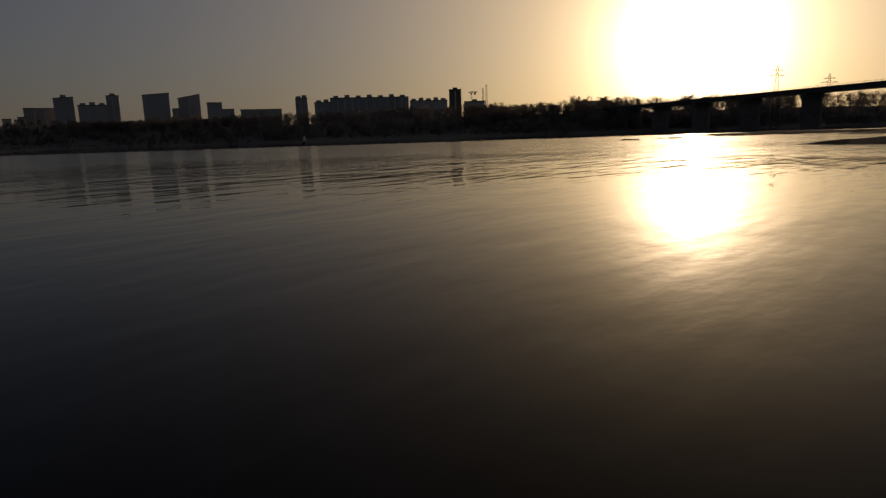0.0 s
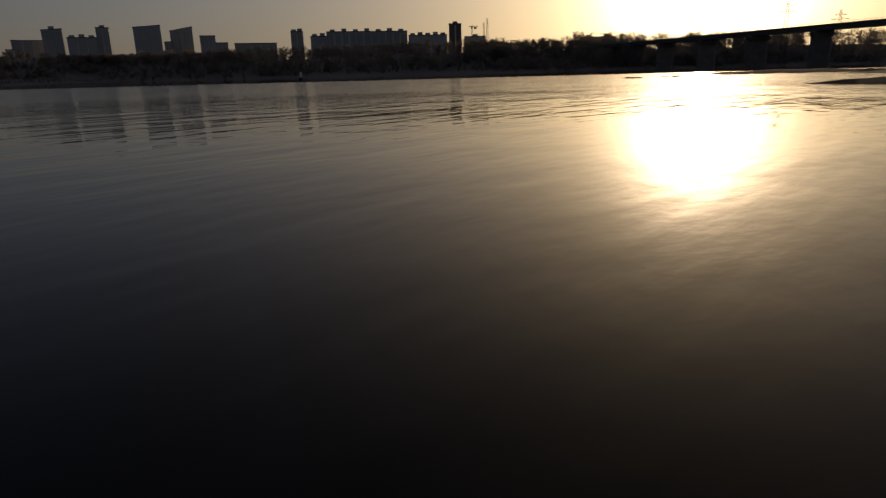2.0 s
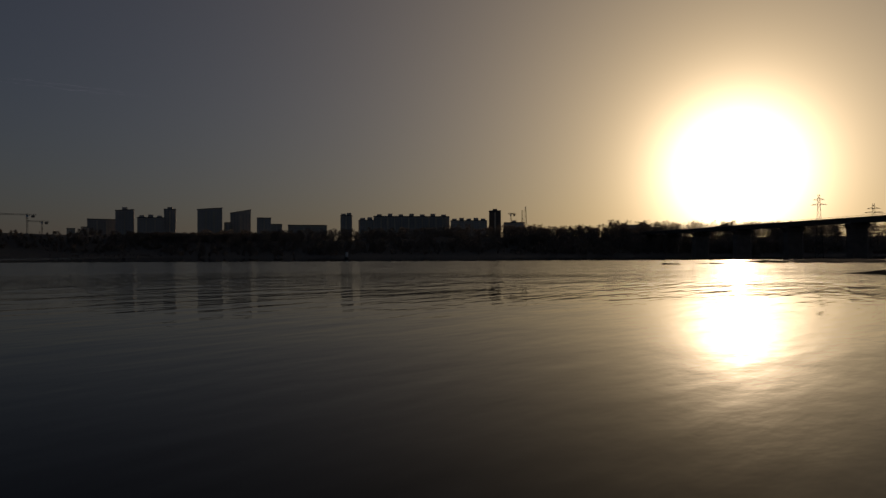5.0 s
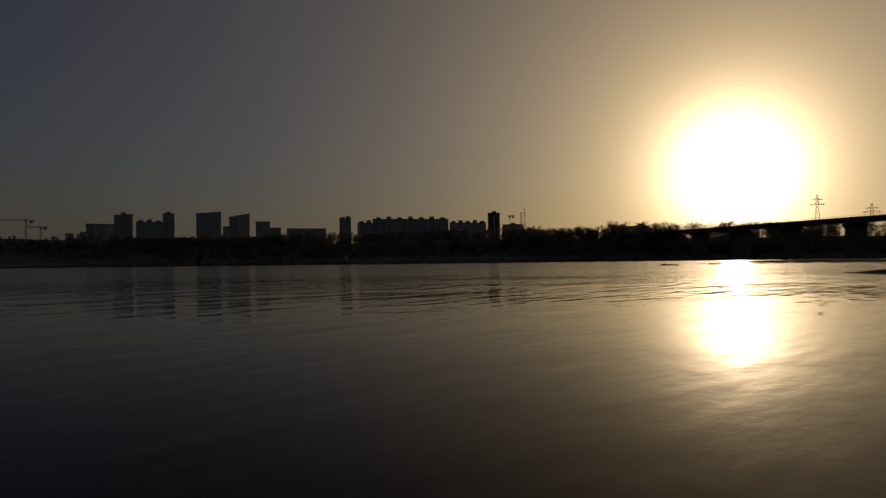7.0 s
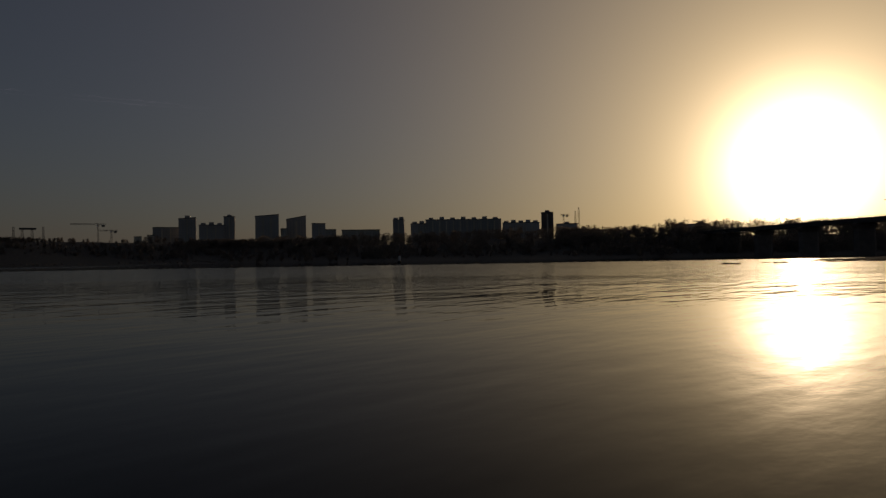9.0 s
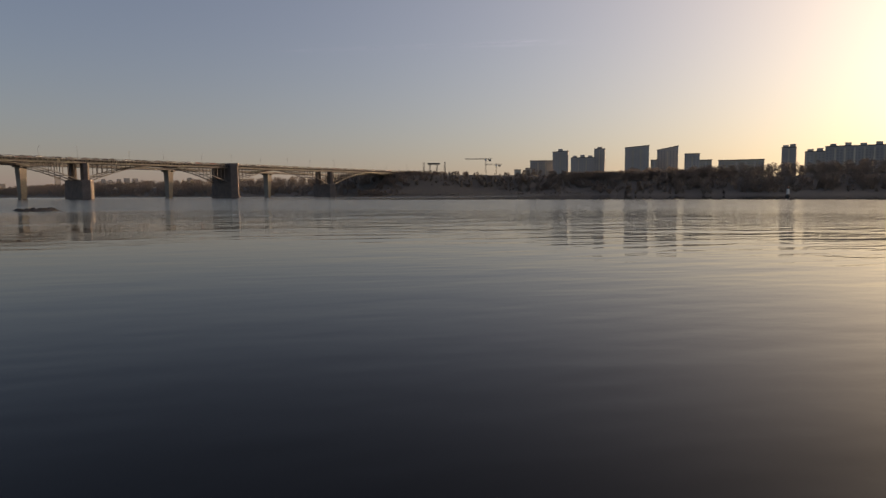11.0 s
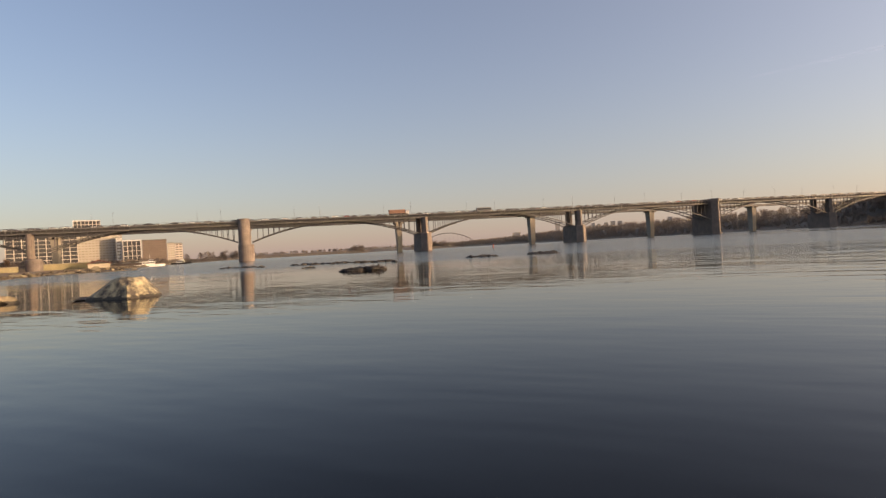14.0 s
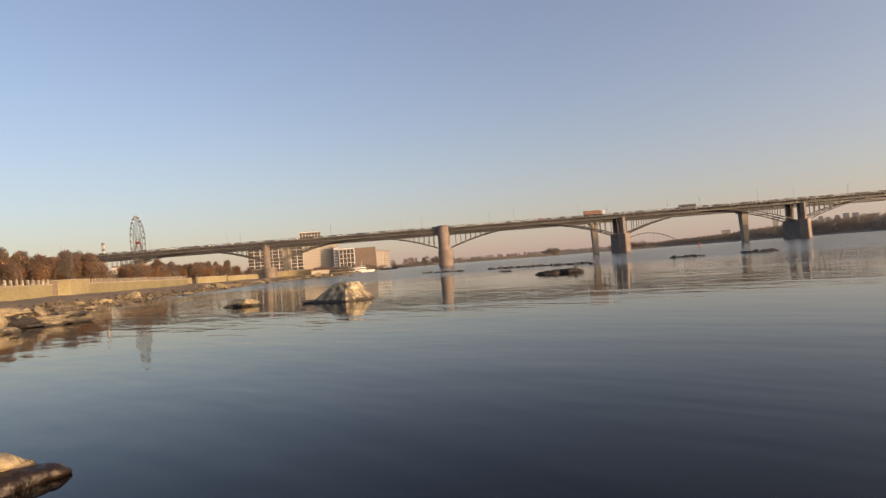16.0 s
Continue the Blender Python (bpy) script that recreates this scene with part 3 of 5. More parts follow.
def build_far_bridge():
    """The second road bridge, downstream."""
    br = root("viaduct_bridge", pose(480, -17, 0, 0, 0, math.degrees(math.atan2(0.802, 0.598))), "distant road bridge on broad concrete piers, dark against the sun", "bridge")
    bm = bmesh.new()
    box(bm, -500, 470, -16, 0, 24.2, 27.4)
    part("girder", bm, "steel", br)
    bm = bmesh.new()
    box(bm, -500, 470, -17, 1, 27.4, 28.0)
    part("deck", bm, "concrete", br)
    for y in (-16.9, 0.8):
        bm = bmesh.new()
        box(bm, -500, 470, y, y + 0.1, 28.9, 29.05)
        for i in range(0, 970, 4):
            box(bm, -500 + i, -499.8 + i, y, y + 0.1, 28.0, 29.0)
        part("railing", bm, "steel", br)
    for x in (-330, -220, -110, 0, 100, 160, 220, 280, 330, 380, 430):
        pier = new("pier")
        pier.parent = br
        pier.matrix_basis = Matrix.Translation((x, 0, 0))
        w = 4.4 if x <= 0 else 1.7
        bm = bmesh.new()
        prism(bm, nosed(-w, w, -15, -1, 3), -3, 19.5)
        part("shaft", bm, "granite", pier)
        bm = bmesh.new()
        prism(bm, [(-w, -15.5), (w, -15.5), (w, -0.5), (-w, -0.5)], 19.5, 23.0, 1.45)
        part("cap", bm, "granite", pier, "flared pier head")
        bm = bmesh.new()
        box(bm, -w * 1.4, w * 1.4, -17, 1, 23.0, 24.2, 0.2)
        part("crosshead", bm, "granite", pier)


build_far_bridge()


# ---------------------------------------------------------------- houses
def apartment(az0, az1, top, material="panel", perp=820.0, deep=16.0, slope=0.0, heads=0, label="", floors=True, d=None):
    """A block seen between two bearings, with its roof at a height angle (degrees); slope: how much higher its right end is, metres."""
    mid = (az0 + az1) / 2
    d = d or perp / math.cos(radians(mid + 45))
    wide = d * radians(az0 - az1)
    p = at(mid, d)
    base = max(land(p.x, p.y), 0.5) - 1.5
    tall = EYE_Z + d * math.tan(radians(top)) - base
    tilt = random.uniform(-6, 6)
    ob = root("apartment_building", Matrix.Translation((p.x, p.y, base)) @ pose(0, 0, 0, 0, 0, mid + tilt), label or "grey multi-storey apartment block on the far bank", "building", "buildings of the far bank")
    w = wide / 2
    bm = bmesh.new()
    vs = [bm.verts.new(q) for q in ((-w, 0, 0), (w, 0, 0), (w, deep, 0), (-w, deep, 0), (-w, 0, tall - slope), (w, 0, tall), (w, deep, tall), (-w, deep, tall - slope))]
    for q in ((3, 2, 1, 0), (4, 5, 6, 7), (0, 1, 5, 4), (1, 2, 6, 5), (2, 3, 7, 6), (3, 0, 4, 7)):
        bm.faces.new([vs[i] for i in q])
    part("wall", bm, material, ob)
    bm = bmesh.new()
    strip(bm, [(-w - 0.3, tall - slope + 0.5), (w + 0.3, tall + 0.5)], -0.3, deep + 0.3, 0.9)
    part("roof", bm, "roof", ob)
    for i in range(heads):
        x = -w + wide * (i + 0.5) / heads
        bm = bmesh.new()
        box(bm, x - 3, x + 3, 4, 10, tall - 0.5, tall + 3.0 + (i % 2))
        part("stair_head", bm, material, ob)
    if floors:
        for i in range(1, max(2, int(wide / 9))):
            x = -w + wide * i / max(2, int(wide / 9))
            bm = bmesh.new()
            box(bm, x - 0.9, x + 0.9, -0.9, 0.1, 2, tall - slope - 2.2)
            part("stair_bay", bm, "cream" if material != "cream" else "panel", ob)
        rows = max(2, int((tall - slope - 4) / 3.1))
        bm = bmesh.new()
        for f in range(rows):
            z = 4.2 + 3.1 * f
            n = max(2, int(wide / 3.4))
            for i in range(n):
                x = -w + wide * (i + 0.5) / n
                box(bm, x - 0.85, x + 0.85, -0.06, 0.1, z, z + 1.5)
        tagged(part("window_field", bm, "far_pane" if material != "brick" else "brick_pane", ob), kind="stuff")
    return ob


def build_city():
    G, B, C = "panel", "brick", "cream"
    for row in (
        (-20.95, -22.95, 2.98, G, 0, 0, "long grey slab block of flats beside a taller tower"),
        (-22.9, -24.25, 3.82, G, 1.5, 1, "grey-brown tower block with a stepped roof"),
        (-24.5, -26.5, 3.2, G, 0, 3, "long grey slab block of flats with roof huts"),
        (-26.5, -27.4, 3.93, G, 0, 1, "slim tall tower block of flats"),
        (-29.1, -31.1, 4.14, G, 2.6, 0, "broad tall office block with a slanting roof"),
        (-31.75, -33.45, 4.03, G, 5.0, 0, "tall office block with a slanting roof"),
        (-34.0, -35.15, 3.33, G, 0, 0, "squat grey block with an open top storey"),
        (-41.2, -42.2, 3.6, G, 0, 2, "stepped tower block of flats"),
        (-42.9, -44.2, 3.22, G, 0, 2, "lower wing of a long block of flats"),
        (-44.2, -51.1, 3.55, G, 0, 7, "very long nine-storey panel block of flats with roof huts"),
        (-51.2, -54.5, 3.15, G, 0, 5, "long stepped panel block of flats"),
        (-54.7, -55.75, 4.02, B, 0, 1, "tall slim tower block of flats"),
        (-56.0, -57.8, 2.95, G, 0, 1, "low grey block beside a mast"),
        (-65.75, -68.8, 2.6, G, 0, 2, "low grey block behind trees"),
    ):
        az0, az1, top, m, slope, heads, label = row
        apartment(az0, az1, top, m, 820 + random.uniform(0, 40), 16, slope, heads, label)
    for az0, az1, top, label in ((-31.35, -31.8, 2.88, "narrow grey stair block beside an office tower"), (-35.15, -36.1, 2.78, "low pale block on the far bank"),
                                 (-36.6, -40.0, 2.72, "long low pale commercial building"), (-19.6, -20.1, 2.2, "small grey block beyond the trees"),
                                 (-20.5, -21.0, 2.33, "small grey stepped block")):
        apartment(az0, az1, top, "cream", 835, 18, 0, 0, label)
    # far towers upstream, seen under the arches
    for az, wide, top in ((18.3, 8, 1.5), (17.5, 5, 1.35), (15.2, 6, 1.38), (14.7, 5, 1.28), (14.1, 6, 1.36), (13.5, 8, 1.44), (12.9, 8, 1.42), (12.1, 6, 1.2), (11.7, 5, 1.15), (8.75, 6, 1.5), (8.1, 6, 1.35), (22.0, 14, 0.95)):
        d = 2300.0 if az > 10 else 1900.0
        half = math.degrees(wide / d)
        apartment(az + half, az - half, top, "panel", 0, 16, 0, 0, "far grey tower block on the hill upstream", floors=False, d=d)


build_city()


# ---------------------------------------------------------------- trees
def leaf_cloud(bm, rng, n, leaf, spots):
    """n small leaf clusters, scattered over round spots (centre, radius)."""
    for _ in range(n):
        c, r = rng.choice(spots)
        v = Vector((rng.gauss(0, 1), rng.gauss(0, 1), rng.gauss(0, 1)))
        p = Vector(c) + v.normalized() * r * (0.35 + 0.95 * rng.random())
        e = Euler((rng.uniform(0, 6.3), rng.uniform(0, 6.3), rng.uniform(0, 6.3))).to_matrix()
        s = leaf * rng.uniform(0.6, 1.5)
        q = [bm.verts.new(p + e @ Vector(w) * s) for w in ((-1, -0.4, 0), (0.2, -0.9, 0.2), (1, 0.3, -0.1), (-0.1, 0.9, 0.15))]
        bm.faces.new(q)


def crown_spots(rng, tall, wide, foot=0.14):
    spots = [((0, 0, tall * 0.62), wide * 0.55), ((0, 0, tall * 0.82), wide * 0.38)]
    for _ in range(14):
        a, h = rng.uniform(0, 6.3), rng.uniform(foot, 0.95)
        r = wide * rng.uniform(0.3, 0.75) * (1.1 - 0.5 * h)
        spots.append(((math.cos(a) * r, math.sin(a) * r, tall * h), wide * rng.uniform(0.2, 0.4)))
    return spots


def tree_thing(seed, tall, wide, leaves, label):
    rng = random.Random(seed)
    ob = root("tree", Matrix.Identity(4), label, "tree", "trees behind the quay")
    bm = bmesh.new()
    lean = rng.uniform(-0.3, 0.3)
    tube(bm, (0, 0, -0.5), (lean, 0, tall * 0.45), 0.22, 0.15)
    tube(bm, (lean, 0, tall * 0.45), (lean * 1.5, 0.1, tall * 0.9), 0.15, 0.04)
    for _ in range(8):
        a, h = rng.uniform(0, 6.3), rng.uniform(0.25, 0.75)
        r = wide * rng.uniform(0.5, 0.9)
        tube(bm, (lean * h * 1.6, 0, tall * h), (math.cos(a) * r, math.sin(a) * r, tall * min(0.97, h + rng.uniform(0.12, 0.3))), 0.08, 0.02, 4)
    part("trunk", bm, "bark", ob)
    bm = bmesh.new()
    leaf_cloud(bm, rng, 5000, 0.13, crown_spots(rng, tall, wide))
    part("crown", bm, leaves, ob)
    return ob


def build_quay_trees():
    rng = random.Random(5)
    kinds = [tree_thing(1, 9.5, 3.6, "leaf_brown", "bushy brown autumn tree behind the quay wall"), tree_thing(2, 8.0, 3.2, "leaf_rust", "rust-orange autumn tree behind the quay wall"),
             tree_thing(3, 11.0, 3.4, "leaf_dull", "tall half-bare tree with dull twigs"), tree_thing(4, 7.0, 3.6, "leaf_rust", "low spreading orange-brown autumn tree"),
             tree_thing(6, 9.0, 3.0, "leaf_brown", "brown autumn tree with thinning leaves")]
    spots = []
    for i in range(300):      # along the quay, in a loose belt
        s = rng.uniform(-120, 90)
        off = rng.uniform(9, 46)
        x, y = QUAY[0] + ALONG[0] * s + INLAND[0] * off, QUAY[1] + ALONG[1] * s + INLAND[1] * off
        if not 72.8 < math.degrees(math.atan2(-x, y)) < 74.7 or off > 30:      # the gap before the white house
            spots.append((x, y))
    while len(spots) < 395:      # the park beyond, towards the bridge
        p = at(rng.uniform(63.0, 73.5), rng.uniform(330, 470))
        if shore_distance(np.array([p.x]), np.array([p.y]))[0] > 74:
            spots.append((p.x, p.y))
    first = set()
    for n, (x, y) in enumerate(spots):
        k = kinds[n % 5] if n > 30 else kinds[(0, 1, 4, 0, 3)[n % 5]]
        side = math.degrees(math.atan2(-x, y))
        size = rng.uniform(0.75, 1.1) * (0.9 if side > 76 else 0.84 if side > 74.7 else 0.7)
        if math.hypot(x, y) > 300:
            size *= 1.45
        m = Matrix.Translation((x, y, land(x, y))) @ pose(0, 0, 0, 0, 0, rng.uniform(0, 360))
        if k.name in first:
            ob = copy_thing(k, m)
        else:
            first.add(k.name)
            ob = k
            ob.matrix_basis = m
        ob.scale = (size, size, size * rng.uniform(0.9, 1.15))


def build_woods():
    """The tree belt of the far bank and the islands, too far off to count."""
    rng = random.Random(11)
    spots = []
    for i in range(3100):
        down = rng.uniform(-2250, 1250)
        off = 20 + 105 * rng.random() ** 0.8
        x, y = FAR_N[0] * (FAR_D + off) + 0.706 * down, FAR_N[1] * (FAR_D + off) - 0.708 * down
        if -600 < down < -330 or -330 < down < -215 and rng.random() < 0.45:
            continue      # open slope below the bridge ramp
        low = 0.65 if -330 < down < -210 else 1.0
        spots.append((x, y, rng.uniform(9, 15) * low + (5.0 if down > 260 else 0.0)))
    for i in range(950):      # the camera's bank far upstream, and the river's bend
        u = rng.random()
        a, b = ((-500, 372), (-900, 770)) if u < 0.35 else ((-900, 770), (-2400, 2210))
        t, off = rng.random(), rng.uniform(8, 70)
        spots.append((a[0] + (b[0] - a[0]) * t - 0.7 * off, a[1] + (b[1] - a[1]) * t - 0.72 * off, rng.uniform(3.5, 6.5)))
    for i in range(330):
        up, s = rng.uniform(2380, 2480), rng.uniform(-200, 800)
        spots.append((-0.706 * up + 0.708 * s, 0.708 * up + 0.706 * s, rng.uniform(7, 12)))
    for az, d, n, spread in ((36.4, 1450, 34, 28), (29.3, 1500, 80, 55), (48.5, 1000, 50, 60)):
        c = at(az, d)
        for _ in range(n):
            x, y = c.x + rng.gauss(0, 0.5) * spread, c.y + rng.gauss(0, 0.3) * spread
            if land(x, y) > 0.5:
                spots.append((x, y, rng.uniform(8, 14)))
    for i in range(260):      # scrub and trees round the bridge's far abutment
        u = rng.uniform(5.15, 6.6)
        q = BRIDGE @ Vector((u * SPAN, rng.choice((rng.uniform(-34, -3), rng.uniform(26, 60))), 0))
        spots.append((q.x, q.y, rng.uniform(3.5, 7) if u < 5.9 else rng.uniform(3, 5)))
    for i in range(190):      # a closed skyline between the flats and the viaduct
        az = rng.uniform(-69.5, -56.0)
        p = at(az, FAR_D / math.cos(radians(az + 45)) + rng.uniform(60, 130))
        spots.append((p.x, p.y, rng.uniform(8.5, 12.5)))
    for i in range(240):      # behind the viaduct's near spans, up to its deck
        az = rng.uniform(-82.5, -68.5)
        p = at(az, FAR_D / math.cos(radians(az + 45)) + rng.uniform(22, 120))
        spots.append((p.x, p.y, rng.uniform(13, 19)))
    for i in range(360):      # the wood below the tower blocks
        az = rng.uniform(-37.5, -23.8)
        p = at(az, (FAR_D + rng.uniform(82, 140)) / math.cos(radians(az + 45)))
        spots.append((p.x, p.y, rng.uniform(7.5, 10.5)))
    for i in range(520):      # bushes on the upper part of the ramp's slope
        down, off = rng.uniform(-560, -215), rng.uniform(46, 92)
        off -= float(bulge(np.array([down]))[0])
        spots.append((FAR_N[0] * (FAR_D + off) + 0.706 * down, FAR_N[1] * (FAR_D + off) - 0.708 * down, rng.uniform(2.6, 4.6)))
    for i in range(1700):      # low scrub on the far slope
        down, off = rng.uniform(-1300, 1250), rng.uniform(4, 70)
        x, y = FAR_N[0] * (FAR_D + off) + 0.706 * down, FAR_N[1] * (FAR_D + off) - 0.708 * down
        if -600 < down < -215:
            out = float(bulge(np.array([down]))[0])
            for _ in range(5):
                spots.append((x - FAR_N[0] * out + rng.uniform(-14, 14), y - FAR_N[1] * out + rng.uniform(-14, 14), rng.uniform(0.7, 1.5)))
            continue
        spots.append((x, y, rng.uniform(3, 6) if down < 150 else rng.uniform(5, 9)))
    more = 0
    while more < 260:      # thickets past the bridge's near end
        az, d = rng.uniform(57.5, 77), rng.uniform(330, 620)
        p = at(az, d)
        if (az < 63 and d < 556) or (az >= 64 and d > 500) or (az > 63 and shore_distance(np.array([p.x]), np.array([p.y]))[0] < 74):
            continue
        spots.append((p.x, p.y, rng.uniform(4, 7.5) if az > 64 else rng.uniform(3.5, 6)))
        more += 1
    for i in range(40):
        p = at(rng.uniform(51.5, 58), rng.uniform(640, 760))
        spots.append((p.x, p.y, rng.uniform(4, 8)))
    for az, tall in ((-69.4, 22), (-70.2, 20), (-70.9, 18), (-58.8, 17), (-59.4, 18), (-60.0, 16)):
        for dd in (0, 6):
            p = at(az + rng.uniform(-0.2, 0.2), 715 + dd)
            spots.append((p.x, p.y, tall))
    rnd = np.random.default_rng(12)
    stems = []
    verts, count = [], 0
    for x, y, tall in spots:
        z = land(x, y)
        if z < 0.4:
            continue
        wide = tall * rng.uniform(0.38, 0.55)
        lobes = crown_spots(rng, tall, wide, 0.08) + [((0, 0, tall * 0.25), wide * 0.7), ((0, 0, tall * 0.42), wide * 0.75)]
        n = (520 if x > 250 else 360) if tall > 7 else 170 if tall > 3 else 70
        pick = rnd.integers(0, len(lobes), n)
        centre, reach = np.array([c for c, _ in lobes])[pick], np.array([r for _, r in lobes])[pick]
        v = rnd.normal(0, 1, (n, 3))
        v *= (reach * rnd.uniform(0.4, 1.05, n) / np.linalg.norm(v, axis=1))[:, None]
        size = rnd.uniform(0.28, 0.85, n) * (1.0 if tall > 3 else 0.6)
        p = np.array((x, y, z)) + centre + v
        verts.append((p[:, None, :] + rnd.uniform(-1, 1, (n, 3, 3)) * size[:, None, None]).reshape(-1, 3))
        count += n
        stems.append((x, y, z, tall))
    faces = np.arange(count * 3).reshape(-1, 3).tolist()
    verts = np.concatenate(verts).tolist()
    for x, y, z, tall in stems:
        i = len(verts)
        verts += [(x - 0.25, y, z - 0.5), (x + 0.25, y, z - 0.5), (x, y + 0.3, z - 0.5), (x, y, z + tall * 0.8)]
        faces += [(i, i + 1, i + 3), (i + 1, i + 2, i + 3), (i + 2, i, i + 3)]
    me = bpy.data.meshes.new("woods")
    me.from_pydata(verts, [], faces)
    me.materials.append(M["leaf_dull"])
    tagged(new("woods", me), "dense belt of half-bare dull brown trees", "trees", kind="stuff")


build_quay_trees()
build_woods()


# ---------------------------------------------------------------- quay wall
def build_quay():
    turn = Matrix.Translation((*QUAY, 0)) @ pose(0, 0, 0, 0, 0, math.degrees(math.atan2(ALONG[1], ALONG[0])))
    # local x along the wall towards the camera's side, local -y inland... the wall's face looks to +y
    wall = root("quay_wall", turn, "long sunlit tan stone quay wall with a balustrade", "wall", kind="structure")
    for x0, x1 in ((-108, 1.2), (19.4, 130)):
        bm = bmesh.new()
        box(bm, x0, x1, -0.9, 0, -0.5, 3.35)
        part("wall_body", bm, "wall", wall)
        bm = bmesh.new()
        box(bm, x0, x1, -19, -0.9, -0.5, 3.34)
        part("promenade", bm, "concrete", wall)
        bm = bmesh.new()
        box(bm, x0, x1, -1.0, 0.12, 3.35, 3.6)
        part("coping", bm, "concrete", wall)
        n = int((x1 - x0) / 2.1)
        for i in range(n):
            x = x0 + 0.8 + (x1 - x0 - 1.6) * i / (n - 1)
            bm = bmesh.new()
            box(bm, x - 0.24, x + 0.24, -0.68, -0.28, 3.6, 4.55, 0.05)
            part("baluster", bm, "concrete", wall)
        bm = bmesh.new()
        box(bm, x0, x1, -0.55, -0.42, 4.02, 4.14)
        part("rail", bm, "steel", wall)
    bm = bmesh.new()
    box(bm, 1.2, 12, -3, 0.5, -0.5, 4.25, 0.08)
    part("bastion", bm, "wall", wall, "projecting stone bastion in the wall")
    bm = bmesh.new()
    box(bm, 1.0, 12.2, -3.2, 0.7, 4.25, 4.5)
    part("bastion_coping", bm, "concrete", wall)
    bm = bmesh.new()
    box(bm, 12, 19.4, -4, -1.9, -0.5, 4.1)
    part("stair_panel", bm, "brick", wall, "brown recessed panel beside the bastion")
    # the further walls by the bridge
    for az0, d0, az1, d1, top in ((69.3, 326, 68.4, 340, 3.9), (67.9, 350, 65.6, 388, 4.3), (65.5, 390, 62.95, 440, 4.1), (62.4, 494, 58.2, 548, 5.4)):
        a, b = at(az0, d0), at(az1, d1)
        way = b - a
        ob = root("quay_wall", Matrix.Translation((a.x, a.y, 0)) @ pose(0, 0, 0, 0, 0, math.degrees(math.atan2(way.y, way.x))), "pale stone quay wall near the bridge", "wall", kind="structure")
        bm = bmesh.new()
        box(bm, 0, way.length, -0.8, 0.4, -0.5, top)
        part("wall_body", bm, "wall", ob)
        bm = bmesh.new()
        box(bm, 0, way.length, -1.0, 0.55, top, top + 0.3)
        part("coping", bm, "concrete", ob)


build_quay()


# ---------------------------------------------------------------- rocks
def rock_mesh(seed, flat=0.5, cuts=9, level=3, material="rock", long=1.0, layers=0):
    """An angular stone of unit width whose foot lies below z = 0."""
    rng = random.Random(seed)
    bm = bmesh.new()
    bmesh.ops.create_icosphere(bm, subdivisions=level, radius=0.5)
    planes = []
    for _ in range(cuts):
        v = Vector((rng.gauss(0, 1), rng.gauss(0, 1), rng.gauss(0, 0.9))).normalized()
        planes.append((v, rng.uniform(0.2, 0.36)))
    off = Vector((rng.uniform(0, 50), rng.uniform(0, 50), 0))
    for v in bm.verts:
        for n, d in planes:
            over = v.co.dot(n) - d
            if over > 0:
                v.co -= n * over
        v.co *= 1.18 + 0.10 * noise.noise(v.co * 4 + off) + 0.06 * noise.noise(v.co * 12 + off)
        if layers:      # split along its beds
            bed = 0.6 / layers
            step = math.floor(v.co.z / bed + 0.35 * noise.noise(v.co * 3 + off))
            v.co.x *= 1 + 0.13 * noise.noise(Vector((step * 3.7, v.co.y * 2, seed)))
            v.co.y *= 1 + 0.18 * noise.noise(Vector((step * 5.1, v.co.x * 2, seed + 9)))
            v.co.z = (v.co.z + 2 * (step + 0.5) * bed) / 3
        v.co.x *= long
        v.co.z *= flat * 2
    return finish("rock", bm, material)


def put_rock(me, x, y, z, w, tall, turn, label, name="rock", group=""):
    ob = new(name, me)
    ob.matrix_basis = Matrix.Translation((x, y, z)) @ pose(0, 0, 0, 0, 0, turn) @ Matrix.Diagonal((w, w, tall, 1))
    return tagged(ob, label, "rock", group)


def boulder_mesh():
    """The great boulder: steep on its right, a long worn slope on its left."""
    bm = bmesh.new()
    bmesh.ops.create_icosphere(bm, subdivisions=5, radius=1.0)
    cut = [(Vector((0.60, -0.72, 0.34)), 0.50), (Vector((-0.70, -0.62, 0.36)), 0.34), (Vector((-0.62, -0.15, 0.76)), 0.52), (Vector((0.05, 0.12, 1.0)), 0.64),
           (Vector((0.80, -0.1, 0.60)), 0.70), (Vector((-0.1, 0.8, 0.6)), 0.62), (Vector((-0.35, -0.6, 0.72)), 0.50), (Vector((0.3, -0.55, 0.78)), 0.60), (Vector((-0.95, -0.2, 0.1)), 0.9)]
    for v in bm.verts:
        for n, d in cut:
            n = n.normalized()
            over = v.co.dot(n) - d
            if over > 0:
                v.co -= n * over
        v.co *= 1 + 0.05 * noise.noise(v.co * 1.7 + Vector((3, 1, 7))) + 0.055 * noise.noise(v.co * 4.5) + 0.035 * noise.noise(v.co * 11)
        crack = abs(noise.noise(v.co * 2.6 + Vector((8, 2, 4))))
        if crack < 0.05:
            v.co *= 0.95 + crack
    return finish("boulder", bm, "boulder")


